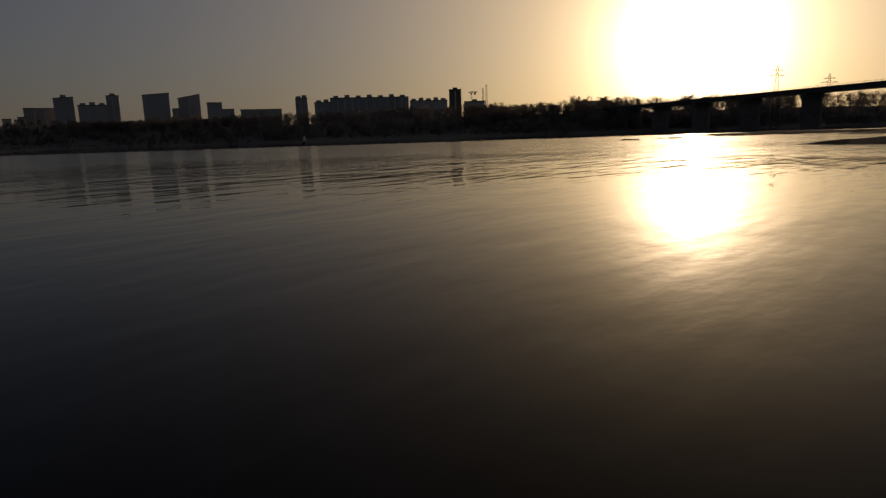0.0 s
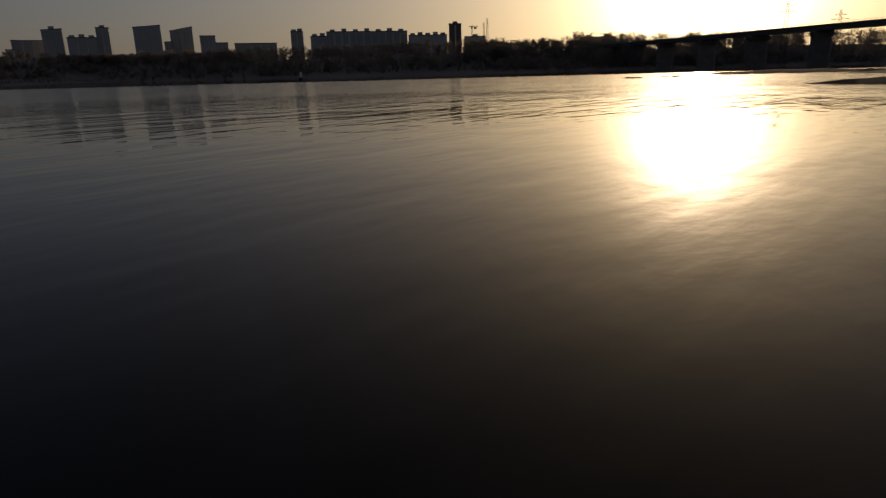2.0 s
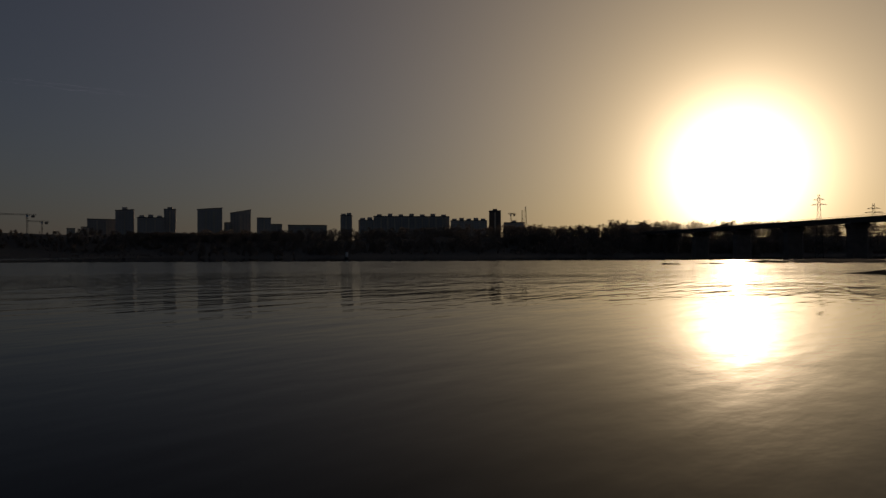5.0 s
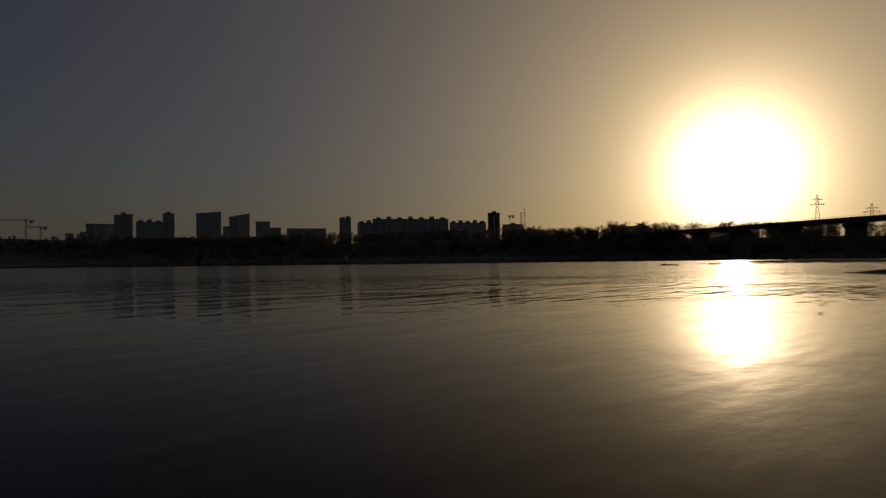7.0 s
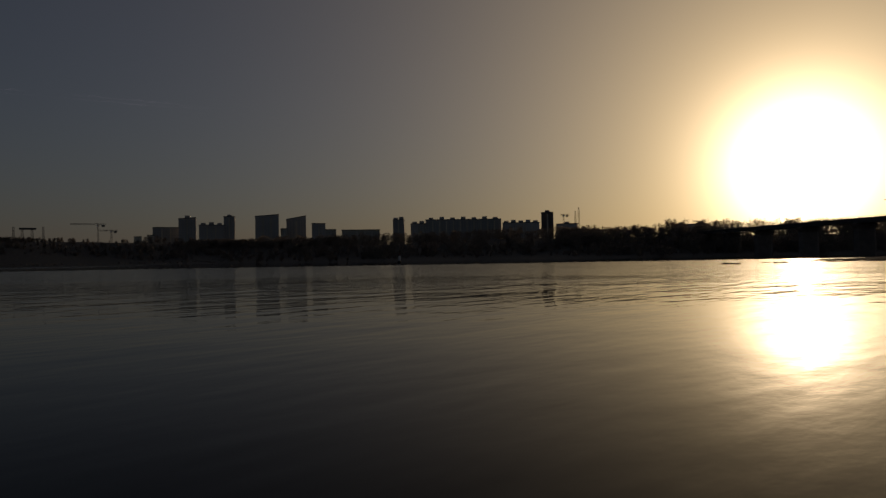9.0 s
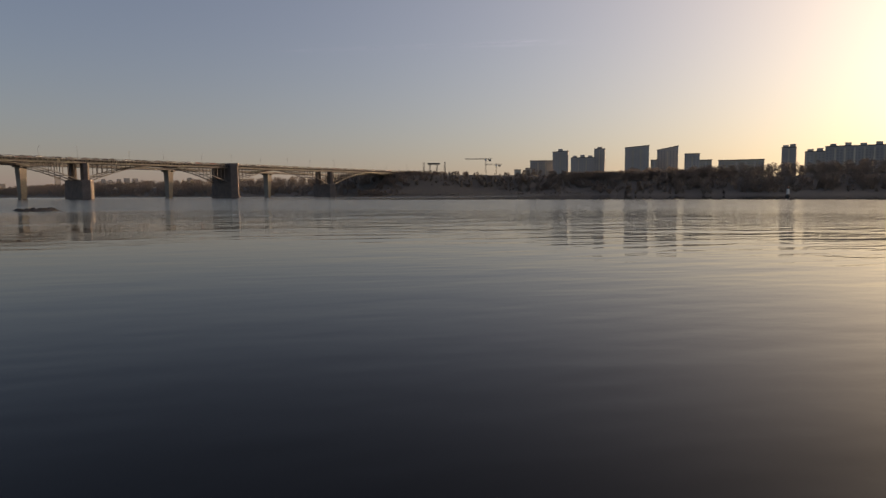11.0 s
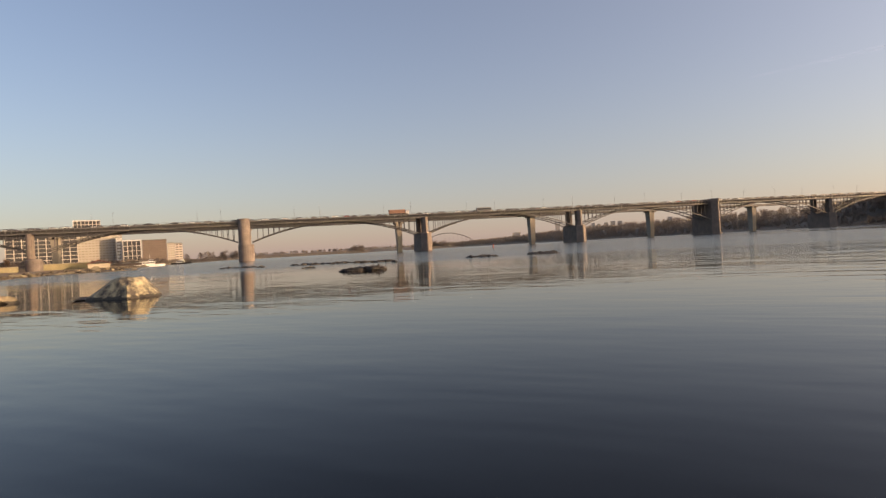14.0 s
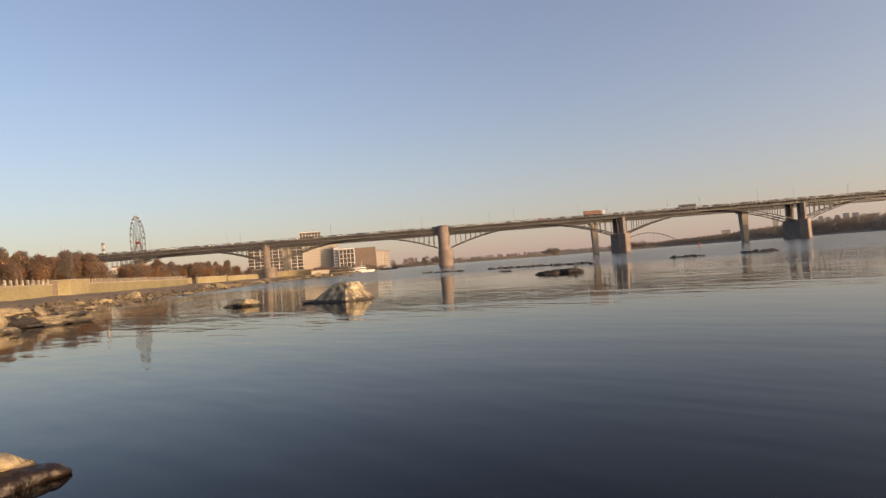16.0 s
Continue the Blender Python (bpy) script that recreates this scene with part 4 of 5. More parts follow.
def build_rocks():
    rng = random.Random(21)
    big = boulder_mesh()
    c = at(56.2, 34.6)
    ob = new("boulder", big)
    ob.matrix_basis = Matrix.Translation((c.x, c.y, -0.12)) @ pose(0, 0, 0, 0, 0, 55.5) @ Matrix.Diagonal((2.0, 2.0, 1.78, 1))
    tagged(ob, "large pale angular boulder standing in shallow water", "boulder")
    dry = [rock_mesh(i, 0.42, 15) for i in range(30, 40)]
    slab = [rock_mesh(i, 0.24, 12, 4, long=1.5, layers=4) for i in range(40, 48)]
    wet = [rock_mesh(i, 0.22, 14, 3, material="wet", long=1.6, layers=2) for i in range(50, 55)]
    p = at(58.7, 36.2)
    put_rock(slab[0], p.x, p.y, 0.02, 1.15, 0.75, 55, "low wet rock slab beside the boulder")
    p = at(64.5, 39.3)
    put_rock(dry[1], p.x, p.y, 0.02, 1.7, 1.7, 60, "small pale pointed rock standing in the water")
    p = at(65.7, 39.6)
    put_rock(wet[1], p.x, p.y, 0.0, 0.55, 0.9, 20, "small dark wet stone beside a pale rock")
    # the stone at the camera's feet: a dark wet spur with a pale ledge lying on it
    def spur(name, points, fat, tall, material, label, seed, beds=0):
        """A rock drawn out along a line of (x, y, z, half width)."""
        bm = bmesh.new()
        rings, sides = [], 14
        fine = [Vector(points[i]).lerp(Vector(points[i + 1]), k / 6) for i in range(len(points) - 1) for k in range(6)] + [Vector(points[-1])]
        way = (Vector(points[-1]) - Vector(points[0])).to_2d().normalized()
        for p in fine:
            ring = []
            for i in range(sides):
                t = 2 * math.pi * i / sides
                c, w = math.cos(t), math.sin(t)
                q = Vector((p[0] - way.y * c * p[3] * fat, p[1] + way.x * c * p[3] * fat, p[2] + w * p[3] * tall))
                n = noise.noise(q * 5 + Vector((seed, 0, 0))) * 0.35 + noise.noise(q * 14 + Vector((0, seed, 0))) * 0.2
                q += Vector((-way.y * c * fat, way.x * c * fat, w * tall)) * p[3] * n
                if beds:
                    q.z = (q.z + 2 * math.floor(q.z / beds + 0.5) * beds) / 3
                ring.append(bm.verts.new(q))
            rings.append(ring)
        for r, q in zip(rings, rings[1:]):
            for i in range(sides):
                j = (i + 1) % sides
                bm.faces.new((r[i], r[j], q[j], q[i]))
        bm.faces.new(rings[0][::-1])
        bm.faces.new(rings[-1])
        return tagged(new(name, finish(name, bm, material, material == "algae")), label, "rock")

    spur("rock", [(-6.82, -0.6, 0.0, 0.48), (-6.74, 0.3, 0.02, 0.40), (-6.70, 0.70, 0.03, 0.28), (-6.68, 0.94, 0.03, 0.19), (-6.66, 1.06, 0.03, 0.12), (-6.64, 1.15, 0.02, 0.03)], 0.85, 0.5, "algae", "dark wet algae-stained rock at the water's edge", 3)
    spur("rock", [(-7.0, -0.5, 0.25, 0.46), (-6.95, 0.25, 0.235, 0.42), (-6.88, 0.56, 0.195, 0.31), (-6.80, 0.76, 0.155, 0.18), (-6.72, 0.9, 0.13, 0.05)], 0.8, 0.36, "rock", "thin pale rock ledge lying on a wet rock", 8, 0.035)
    # dark flat rocks out in the river
    hump = [rock_mesh(i, 0.26, 16, 4, material="wet", long=1.5, layers=3) for i in (61, 62)]
    for az, d, w, t, k in ((37.7, 55.5, 1.5, 1.5, 0), (36.8, 54.6, 1.6, 1.8, 1), (35.5, 54.8, 1.7, 2.3, 0), (34.7, 54.5, 1.3, 1.7, 1), (36.1, 55.6, 1.5, 2.1, 1)):
        p = at(az, d)
        put_rock(hump[k], p.x, p.y, 0.0, w, t, az + rng.uniform(-20, 20), "dark craggy hump of wet rock in the river", "rock", "river rocks")
    for i in range(26):
        p = at(rng.gauss(36.1, 0.75), rng.gauss(55.0, 0.35))
        w = rng.uniform(0.2, 0.5)
        put_rock(rng.choice(wet), p.x, p.y, rng.uniform(0.1, 0.32), w, w * rng.uniform(0.8, 1.3), rng.uniform(0, 360), "loose dark stone on a hump of wet rock", "rock", "river rocks")
    p = at(41.0, 80.0)
    put_rock(slab[2], p.x, p.y, 0.0, 1.7, 0.9, 41, "pale flat rock slab just above the water", "rock", "river rocks")
    p = at(19.7, 82.5)
    put_rock(wet[4], p.x, p.y, 0.0, 2.5, 1.0, 20, "dark flat rock barely above the water", "rock", "river rocks")
    for i in range(190):
        az = rng.choice((rng.uniform(33.2, 42.5), rng.uniform(33.2, 42.5), rng.uniform(33.2, 42.5), rng.gauss(25.2, 0.7), rng.gauss(19.8, 0.8), rng.gauss(46, 1.0)))
        d = 92 + (az - 33) * 1.9 + rng.gauss(0, 2.5) if az > 30 else 88 + rng.gauss(0, 2)
        p = at(az, d)
        w = rng.uniform(0.35, 1.3)
        put_rock(rng.choice(wet), p.x, p.y, 0.0, w, w * rng.uniform(0.7, 1.5), rng.uniform(0, 360), "dark low wet rock in the river", "rock", "river rocks")
    for i in range(26):
        p = at(rng.gauss(57.2, 1.8), rng.gauss(222, 4))
        w = rng.uniform(0.9, 2.6)
        put_rock(rng.choice(wet + dry), p.x, p.y, max(0.0, land(p.x, p.y)), w, w * rng.uniform(0.4, 0.8), rng.uniform(0, 360), "grey-brown rock on the stony spit", "rock", "rocks along the shore")
    for az, d, w in ((-69.9, 109, 1.6), (-70.8, 108, 1.8), (-73.0, 118, 1.4), (-74.2, 116, 2.4), (-76.0, 120, 2.6), (-77.3, 126, 2.2), (-78.6, 131, 3.0), (-80.0, 132, 2.4), (-82.5, 135, 2.6), (-85.0, 138, 2.2)):
        p = at(az, d)
        put_rock(rng.choice(wet), p.x, p.y, 0.0, w, rng.uniform(0.6, 1.1), az, "dark rock on a low shoal", "rock", "shoal rocks")
    # the rocky shore upstream
    line = [Vector((x, y)) for x, y in SHORE[11:20]]
    n = 0
    while n < 105:
        k = min(int(rng.random() ** 1.5 * (len(line) - 1)), len(line) - 2)
        a, b = line[k], line[k + 1]
        q = a.lerp(b, rng.random())
        out = rng.gauss(0.2, 1.5 if k > 1 else 1.0)
        w = (b - a).normalized()
        q = q + Vector((-w.y, w.x)) * out
        z = max(land(q.x, q.y), -0.05)
        if z < 0 and rng.random() < 0.5:
            continue
        d = q.length
        size = rng.choice((0.45, 0.6, 0.8, 1.2, 1.5)) * rng.uniform(0.8, 1.1) * (1 + d / 130)
        me = rng.choice(dry + slab)
        put_rock(me, q.x, q.y, z + 0.03 * size, size, size * rng.uniform(0.6, 1.0), rng.uniform(0, 360), "pale tan angular rock on the stony shore", "rock", "rocks along the shore")
        n += 1
    # the heap of large slabs nearest the camera
    for az, d, w, t, me, z in ((82.4, 38.6, 1.9, 2.0, dry[3], 0.32), (81.0, 39.2, 0.8, 1.5, dry[5], 0.15), (80.7, 38.7, 1.2, 1.0, wet[2], 0.3), (79.5, 39.2, 1.7, 1.0, slab[1], 0.3), (78.5, 39.3, 1.0, 0.7, wet[0], 0.12), (80.1, 38.4, 1.2, 0.9, wet[3], 0.1),
                              (78.7, 38.7, 1.6, 0.8, slab[3], 0.1), (77.3, 39.0, 1.4, 0.5, slab[5], 0.04), (81.3, 41.2, 1.7, 1.2, slab[6], 0.75), (83.6, 39.8, 2.2, 1.7, dry[7], 0.35), (79.6, 41.4, 1.2, 1.2, dry[2], 0.55)):
        p = at(az, d)
        put_rock(me, p.x, p.y, z, w, t, az + rng.uniform(-15, 15), "large tan rock slab in layered ledges at the water's edge", "rock", "rocks along the shore")
    for i in range(26):
        p = Vector((28, -1.0, 0)) + Vector((rng.uniform(-3, 16), rng.uniform(-6, 0.4), 0))
        z = land(p.x, p.y)
        if z > -0.15:
            put_rock(rng.choice(dry), p.x, p.y, max(z, 0), rng.uniform(0.2, 0.5), rng.uniform(0.2, 0.45), rng.uniform(0, 360), "grey-brown stone on the shore point", "rock", "stones on the shore point")


build_rocks()


def build_stones():
    """Small stones and broken slabs strewn along the shore, too many to count."""
    rng = random.Random(33)
    verts, faces = [], []
    line = [Vector((x, y)) for x, y in SHORE[10:21]]
    corner = [(sx, sy, sz) for sz in (-1, 1) for sy in (-1, 1) for sx in (-1, 1)]
    quads = ((0, 2, 3, 1), (4, 5, 7, 6), (0, 1, 5, 4), (1, 3, 7, 5), (3, 2, 6, 7), (2, 0, 4, 6))
    for n in range(3600):
        k = min(int(rng.random() ** 1.2 * (len(line) - 1)), len(line) - 2)
        a, b = line[k], line[k + 1]
        w = (b - a).normalized()
        q = a.lerp(b, rng.random()) + Vector((-w.y, w.x)) * (rng.expovariate(0.4) - 1.2)
        z = land(q.x, q.y)
        if z < -0.12:
            continue
        s = rng.uniform(0.06, 0.2) * (1 + q.length / 80)
        flat = rng.uniform(0.25, 0.6)
        turn = Euler((rng.gauss(0, 0.25), rng.gauss(0, 0.25), rng.uniform(0, 6.3))).to_matrix()
        i = len(verts)
        for c in corner:
            v = turn @ Vector((c[0] * s * rng.uniform(0.6, 1.15), c[1] * s * rng.uniform(0.5, 0.95), c[2] * s * flat * rng.uniform(0.6, 1.1)))
            verts.append((q.x + v.x, q.y + v.y, z + v.z + s * flat * 0.25))
        faces += [tuple(i + j for j in f) for f in quads]
    me = bpy.data.meshes.new("shore_stones")
    me.from_pydata(verts, [], faces)
    me.materials.append(M["stones"])
    tagged(new("shore_stones", me), "strewn brown and grey stones along the shore", "stones", kind="stuff")


build_stones()


# ---------------------------------------------------------------- things on and over the far bridge ends
def build_lamp(name="street_lamp"):
    ob = root(name, Matrix.Identity(4), "tall grey street lamp on the bridge", "street lamp", "lamps on the bridge")
    bm = bmesh.new()
    tube(bm, (0, 0, 0), (0, 0, 8.6), 0.08, 0.05)
    part("post", bm, "steel", ob)
    bm = bmesh.new()
    tube(bm, (0, 0, 8.5), (0, 1.6, 9.0), 0.05, 0.04)
    part("arm", bm, "steel", ob)
    bm = bmesh.new()
    box(bm, -0.25, 0.25, 1.4, 2.3, 8.9, 9.1, 0.04)
    part("lamp_head", bm, "white", ob)
    return ob


def car_thing(kind, paint, label):
    ob = root(kind, Matrix.Identity(4), label, "car" if kind == "car" else "vehicle", "vehicles on the bridge")
    if kind == "car":
        bm = bmesh.new()
        strip(bm, [(-2.2, 0.95), (-2.1, 1.0), (-1.0, 1.05), (1.0, 1.0), (2.1, 0.85), (2.2, 0.75)], -0.85, 0.85, 0.6)
        part("body", bm, paint, ob)
        bm = bmesh.new()
        strip(bm, [(-1.7, 1.0), (-1.2, 1.5), (0.4, 1.5), (1.1, 1.0)], -0.72, 0.72, 0.25)
        part("cabin", bm, "glass", ob)
        wheels, r = ((-1.35, -0.8), (-1.35, 0.8), (1.35, -0.8), (1.35, 0.8)), 0.33
    elif kind == "bus":
        bm = bmesh.new()
        box(bm, -6, 6, -1.25, 1.25, 0.4, 3.2, 0.12)
        part("body", bm, paint, ob)
        for s in (-1, 1):
            bm = bmesh.new()
            box(bm, -5.6, 5.6, s * 1.26 - 0.03, s * 1.26 + 0.03, 1.5, 2.6)
            part("window_band", bm, "glass", ob)
        wheels, r = ((-3.8, -1.1), (-3.8, 1.1), (3.8, -1.1), (3.8, 1.1)), 0.5
    else:
        bm = bmesh.new()
        box(bm, -8, 4.2, -1.25, 1.25, 1.2, 4.0, 0.05)
        part("container", bm, paint, ob, "orange-brown freight container")
        bm = bmesh.new()
        box(bm, 4.8, 7.0, -1.2, 1.2, 0.7, 3.6, 0.15)
        part("cab", bm, "white", ob, "white driver's cab")
        bm = bmesh.new()
        box(bm, -8, 7, -0.5, 0.5, 0.75, 1.2)
        part("chassis", bm, "dark", ob)
        wheels, r = tuple((x, s) for x in (-7, -5.8, -4.6, 3.0, 5.8) for s in (-1.05, 1.05)), 0.5
    for x, y in wheels:
        bm = bmesh.new()
        tube(bm, (x, y - 0.12, r), (x, y + 0.12, r), r, r, 10)
        part("wheel", bm, "dark", ob)
    return ob


def on_bridge(k, y, turn=0.0):
    return BRIDGE @ Matrix.Translation((k * SPAN, y, DECK_TOP + 0.06 + rise(k * SPAN))) @ pose(0, 0, 0, 0, 0, turn)


def build_traffic():
    rng = random.Random(8)
    lamp = build_lamp()
    lamp.matrix_basis = on_bridge(-1.2, 1.0)
    k = -1.2 + 0.52
    while k < 6.4:
        copy_thing(lamp, on_bridge(k, 1.0))
        copy_thing(lamp, on_bridge(k - 0.13, WIDE - 1.0, 180))
        k += 0.52
    truck = car_thing("lorry", "orange", "lorry with a white cab and an orange-brown container on the bridge")
    truck.matrix_basis = on_bridge(1.86, 5.0)
    bus = car_thing("bus", "car_grey", "long grey bus on the bridge")
    bus.matrix_basis = on_bridge(2.38, 5.0)
    kinds = [car_thing("car", p, w) for p, w in (("car_white", "white saloon car in slow bridge traffic"), ("car_grey", "grey saloon car in slow bridge traffic"),
                                                 ("car_dark", "black saloon car in slow bridge traffic"), ("car_red", "red saloon car in slow bridge traffic"))]
    used = set()
    for lane, turn in ((5.0, 0), (8.2, 0), (13.0, 180), (16.2, 180)):
        k = -1.2 + rng.uniform(0, 0.1)
        while k < 6.3:
            if lane != 5.0 or all(abs(k - s) > 0.1 for s in (1.86, 2.38)):
                c = rng.choice(kinds[:3] * 4 + kinds[3:])
                if c in used:
                    copy_thing(c, on_bridge(k, lane, turn))
                else:
                    used.add(c)
                    c.matrix_basis = on_bridge(k, lane, turn)
            k += rng.uniform(0.05, 0.17)


def lattice(bm, base, tall, w0, w1, r=0.25, steps=8):
    for sx, sy in ((-1, -1), (1, -1), (1, 1), (-1, 1)):
        tube(bm, (sx * w0, sy * w0, base), (sx * w1, sy * w1, base + tall), r, r * 0.7, 4)
    for i in range(steps):
        u, v = i / steps, (i + 1) / steps
        a, b = w0 + (w1 - w0) * u, w0 + (w1 - w0) * v
        for p, q in (((-1, -1), (1, -1)), ((1, -1), (1, 1)), ((1, 1), (-1, 1)), ((-1, 1), (-1, -1))):
            tube(bm, (p[0] * a, p[1] * a, base + tall * u), (q[0] * b, q[1] * b, base + tall * v), r * 0.6, r * 0.6, 3)


def build_crane(az, d, top, jib_left, jib_right):
    p = at(az, d)
    z = max(land(p.x, p.y), 0)
    tall = EYE_Z + d * math.tan(radians(top)) - z
    ob = root("tower_crane", Matrix.Translation((p.x, p.y, z)) @ pose(0, 0, 0, 0, 0, az), "slim tower crane standing over the far bank", "crane", "tower cranes")
    bm = bmesh.new()
    lattice(bm, -1, tall + 1, 0.8, 0.8, 0.2, 12)
    part("mast", bm, "steel", ob)
    bm = bmesh.new()
    for dy in (-0.6, 0.6):
        tube(bm, (-jib_left, dy, tall - 2), (jib_right, dy, tall - 2), 0.14, 0.14, 4)
    tube(bm, (-jib_left, 0, tall - 0.6), (jib_right, 0, tall - 0.6), 0.16, 0.16, 4)
    for i in range(20):
        x = -jib_left + (jib_left + jib_right) * i / 20
        x2 = -jib_left + (jib_left + jib_right) * (i + 1) / 20
        tube(bm, (x, 0.6, tall - 2), (x2, 0, tall - 0.6), 0.15, 0.15, 3)
    part("jib", bm, "steel", ob)
    bm = bmesh.new()
    box(bm, jib_right - 5, jib_right - 1.5, -1.2, 1.2, tall - 4.6, tall - 2, 0.1)
    part("counterweight", bm, "concrete", ob)
    bm = bmesh.new()
    box(bm, -1.2, 1.2, -2.6, -1.1, tall - 4.4, tall - 2, 0.1)
    part("cab", bm, "white", ob)


def build_pylon(az, d, top, arms, name, label, w0=4.0):
    p = at(az, d)
    z = max(land(p.x, p.y), 0)
    tall = EYE_Z + d * math.tan(radians(top)) - z
    ob = root(name, Matrix.Translation((p.x, p.y, z)) @ pose(0, 0, 0, 0, 0, az), label, "pylon", "lattice masts")
    bm = bmesh.new()
    lattice(bm, -1, tall, w0, 0.8, 0.3, 12)
    part("mast", bm, "steel", ob)
    for u, half in arms:
        bm = bmesh.new()
        tube(bm, (-half, 0, tall * u), (half, 0, tall * u), 0.25, 0.25, 4)
        tube(bm, (-half, 0, tall * u), (0, 0, tall * u + 2), 0.18, 0.18, 4)
        tube(bm, (half, 0, tall * u), (0, 0, tall * u + 2), 0.18, 0.18, 4)
        part("cross_arm", bm, "steel", ob)


def build_far_arch():
    """The great arch bridge far upstream."""
    a = at(28.3, 3000)
    ob = root("arch_bridge", Matrix.Translation((a.x, a.y, 0)) @ pose(0, 0, 0, 0, 0, 28.3), "faint steel arch bridge far upstream", "bridge")
    for y in (-10, 10):
        bm = bmesh.new()
        pts = [(x, 12 + 58 * (1 - (x / 150) ** 2)) for x in range(-150, 151, 10)]
        strip(bm, pts, y - 1.0, y + 1.0, 2.6)
        part("arch_rib", bm, "steel", ob)
        for x in range(-130, 131, 20):
            z = 12 + 58 * (1 - (x / 150) ** 2)
            if z > 24:
                bm = bmesh.new()
                tube(bm, (x, y, 18), (x, y, z - 2), 0.3, 0.3, 4)
                part("hanger", bm, "steel", ob)
    bm = bmesh.new()
    box(bm, -500, 500, -12, 12, 15, 18)
    part("deck", bm, "concrete", ob)
    for x in (-420, -290, -150, 150, 290, 420):
        bm = bmesh.new()
        box(bm, x - 3, x + 3, -9, 9, -3, 15)
        part("pier", bm, "concrete", ob)


def build_wheel():
    az, d = 72.15, 600.0
    p = at(az, d)
    z = land(p.x, p.y)
    hub, rad = 40.0, 21.5
    ob = root("ferris_wheel", Matrix.Translation((p.x, p.y, 0)) @ pose(0, 0, 0, 0, 0, az + 77), "tall white ferris wheel with small cabins and a red hub", "ferris wheel")
    for y in (-1.2, 1.2):
        bm = bmesh.new()
        n = 48
        for r in (rad, rad - 2.0):
            for i in range(n):
                a, b = 2 * math.pi * i / n, 2 * math.pi * (i + 1) / n
                tube(bm, (math.cos(a) * r, y, hub + math.sin(a) * r), (math.cos(b) * r, y, hub + math.sin(b) * r), 0.14, 0.14, 4)
        part("rim", bm, "steel", ob)
    for i in range(24):
        a = 2 * math.pi * i / 24
        bm = bmesh.new()
        for y in (-1.2, 1.2):
            tube(bm, (0, y * 1.2, hub), (math.cos(a) * rad, y, hub + math.sin(a) * rad), 0.08, 0.08, 3)
        part("spoke", bm, "steel", ob)
        bm = bmesh.new()
        x, zz = math.cos(a) * (rad + 1.2), hub + math.sin(a) * (rad + 1.2)
        box(bm, x - 0.8, x + 0.8, -0.8, 0.8, zz - 1.1, zz + 0.7, 0.2)
        part("cabin", bm, "car_grey", ob, "small grey glazed cabin")
    bm = bmesh.new()
    tube(bm, (0, -2.0, hub), (0, 2.0, hub), 1.1, 1.1, 16)
    part("hub", bm, "red", ob, "red hub disc")
    for x in (-9, 9):
        for y in (-5, 5):
            bm = bmesh.new()
            tube(bm, (x, y, z - 0.5), (0, y * 0.4, hub), 0.7, 0.4, 6)
            part("support_leg", bm, "car_grey", ob)


def build_chimney():
    az, d = 74.7, 640.0
    p = at(az, d)
    z = land(p.x, p.y)
    tall = EYE_Z + d * math.tan(radians(3.8)) - z
    ob = root("chimney", Matrix.Translation((p.x, p.y, z)), "tall slim factory chimney banded grey and white", "chimney")
    n = 16
    for i in range(n):
        bm = bmesh.new()
        tube(bm, (0, 0, -1 + (tall + 1) * i / n), (0, 0, -1 + (tall + 1) * (i + 1) / n), 1.7 - 0.03 * i, 1.7 - 0.03 * (i + 1), 14)
        part("stripe", bm, "car_grey" if i % 2 else "panel", ob)


def slab_block(az0, az1, top, d, material, label, floors, bays, glass="pane", turn=0.0, deep=16.0, frame_bars=False):
    """A block on the camera's bank with its storeys."""
    mid = (az0 + az1) / 2
    p = at(mid, d)
    base = max(land(p.x, p.y), 0.3)
    wide = d * radians(az0 - az1) / math.cos(radians(turn))
    tall = EYE_Z + d * math.tan(radians(top)) - base
    ob = root("building", Matrix.Translation((p.x, p.y, base)) @ pose(0, 0, 0, 0, 0, mid + turn), label, "building")
    w, h = wide / 2, tall / floors
    bm = bmesh.new()
    box(bm, -w, w, 0, deep, -1, tall)
    part("wall", bm, material, ob)
    bm = bmesh.new()
    box(bm, -w - 0.3, w + 0.3, -0.3, deep + 0.3, tall, tall + 0.7)
    part("roof", bm, "roof" if not frame_bars else "white", ob)
    step = wide / bays
    if frame_bars:
        for i in range(bays + 1):
            bm = bmesh.new()
            box(bm, -w + step * i - 0.35, -w + step * i + 0.35, -0.8, 0.1, 0, tall)
            part("frame_post", bm, "panel", ob)
        for f in range(1, floors + 1):
            bm = bmesh.new()
            box(bm, -w, w, -0.7, 0.1, h * f - 0.5, h * f)
            part("frame_beam", bm, "panel", ob)
    else:
        for f in range(floors):
            for i in range(bays):
                bm = bmesh.new()
                x = -w + step * (i + 0.5)
                box(bm, x - step * 0.33, x + step * 0.33, -0.12, 0.3, h * f + h * 0.42, h * f + h * 0.78)
                part("window", bm, glass, ob)
    return ob


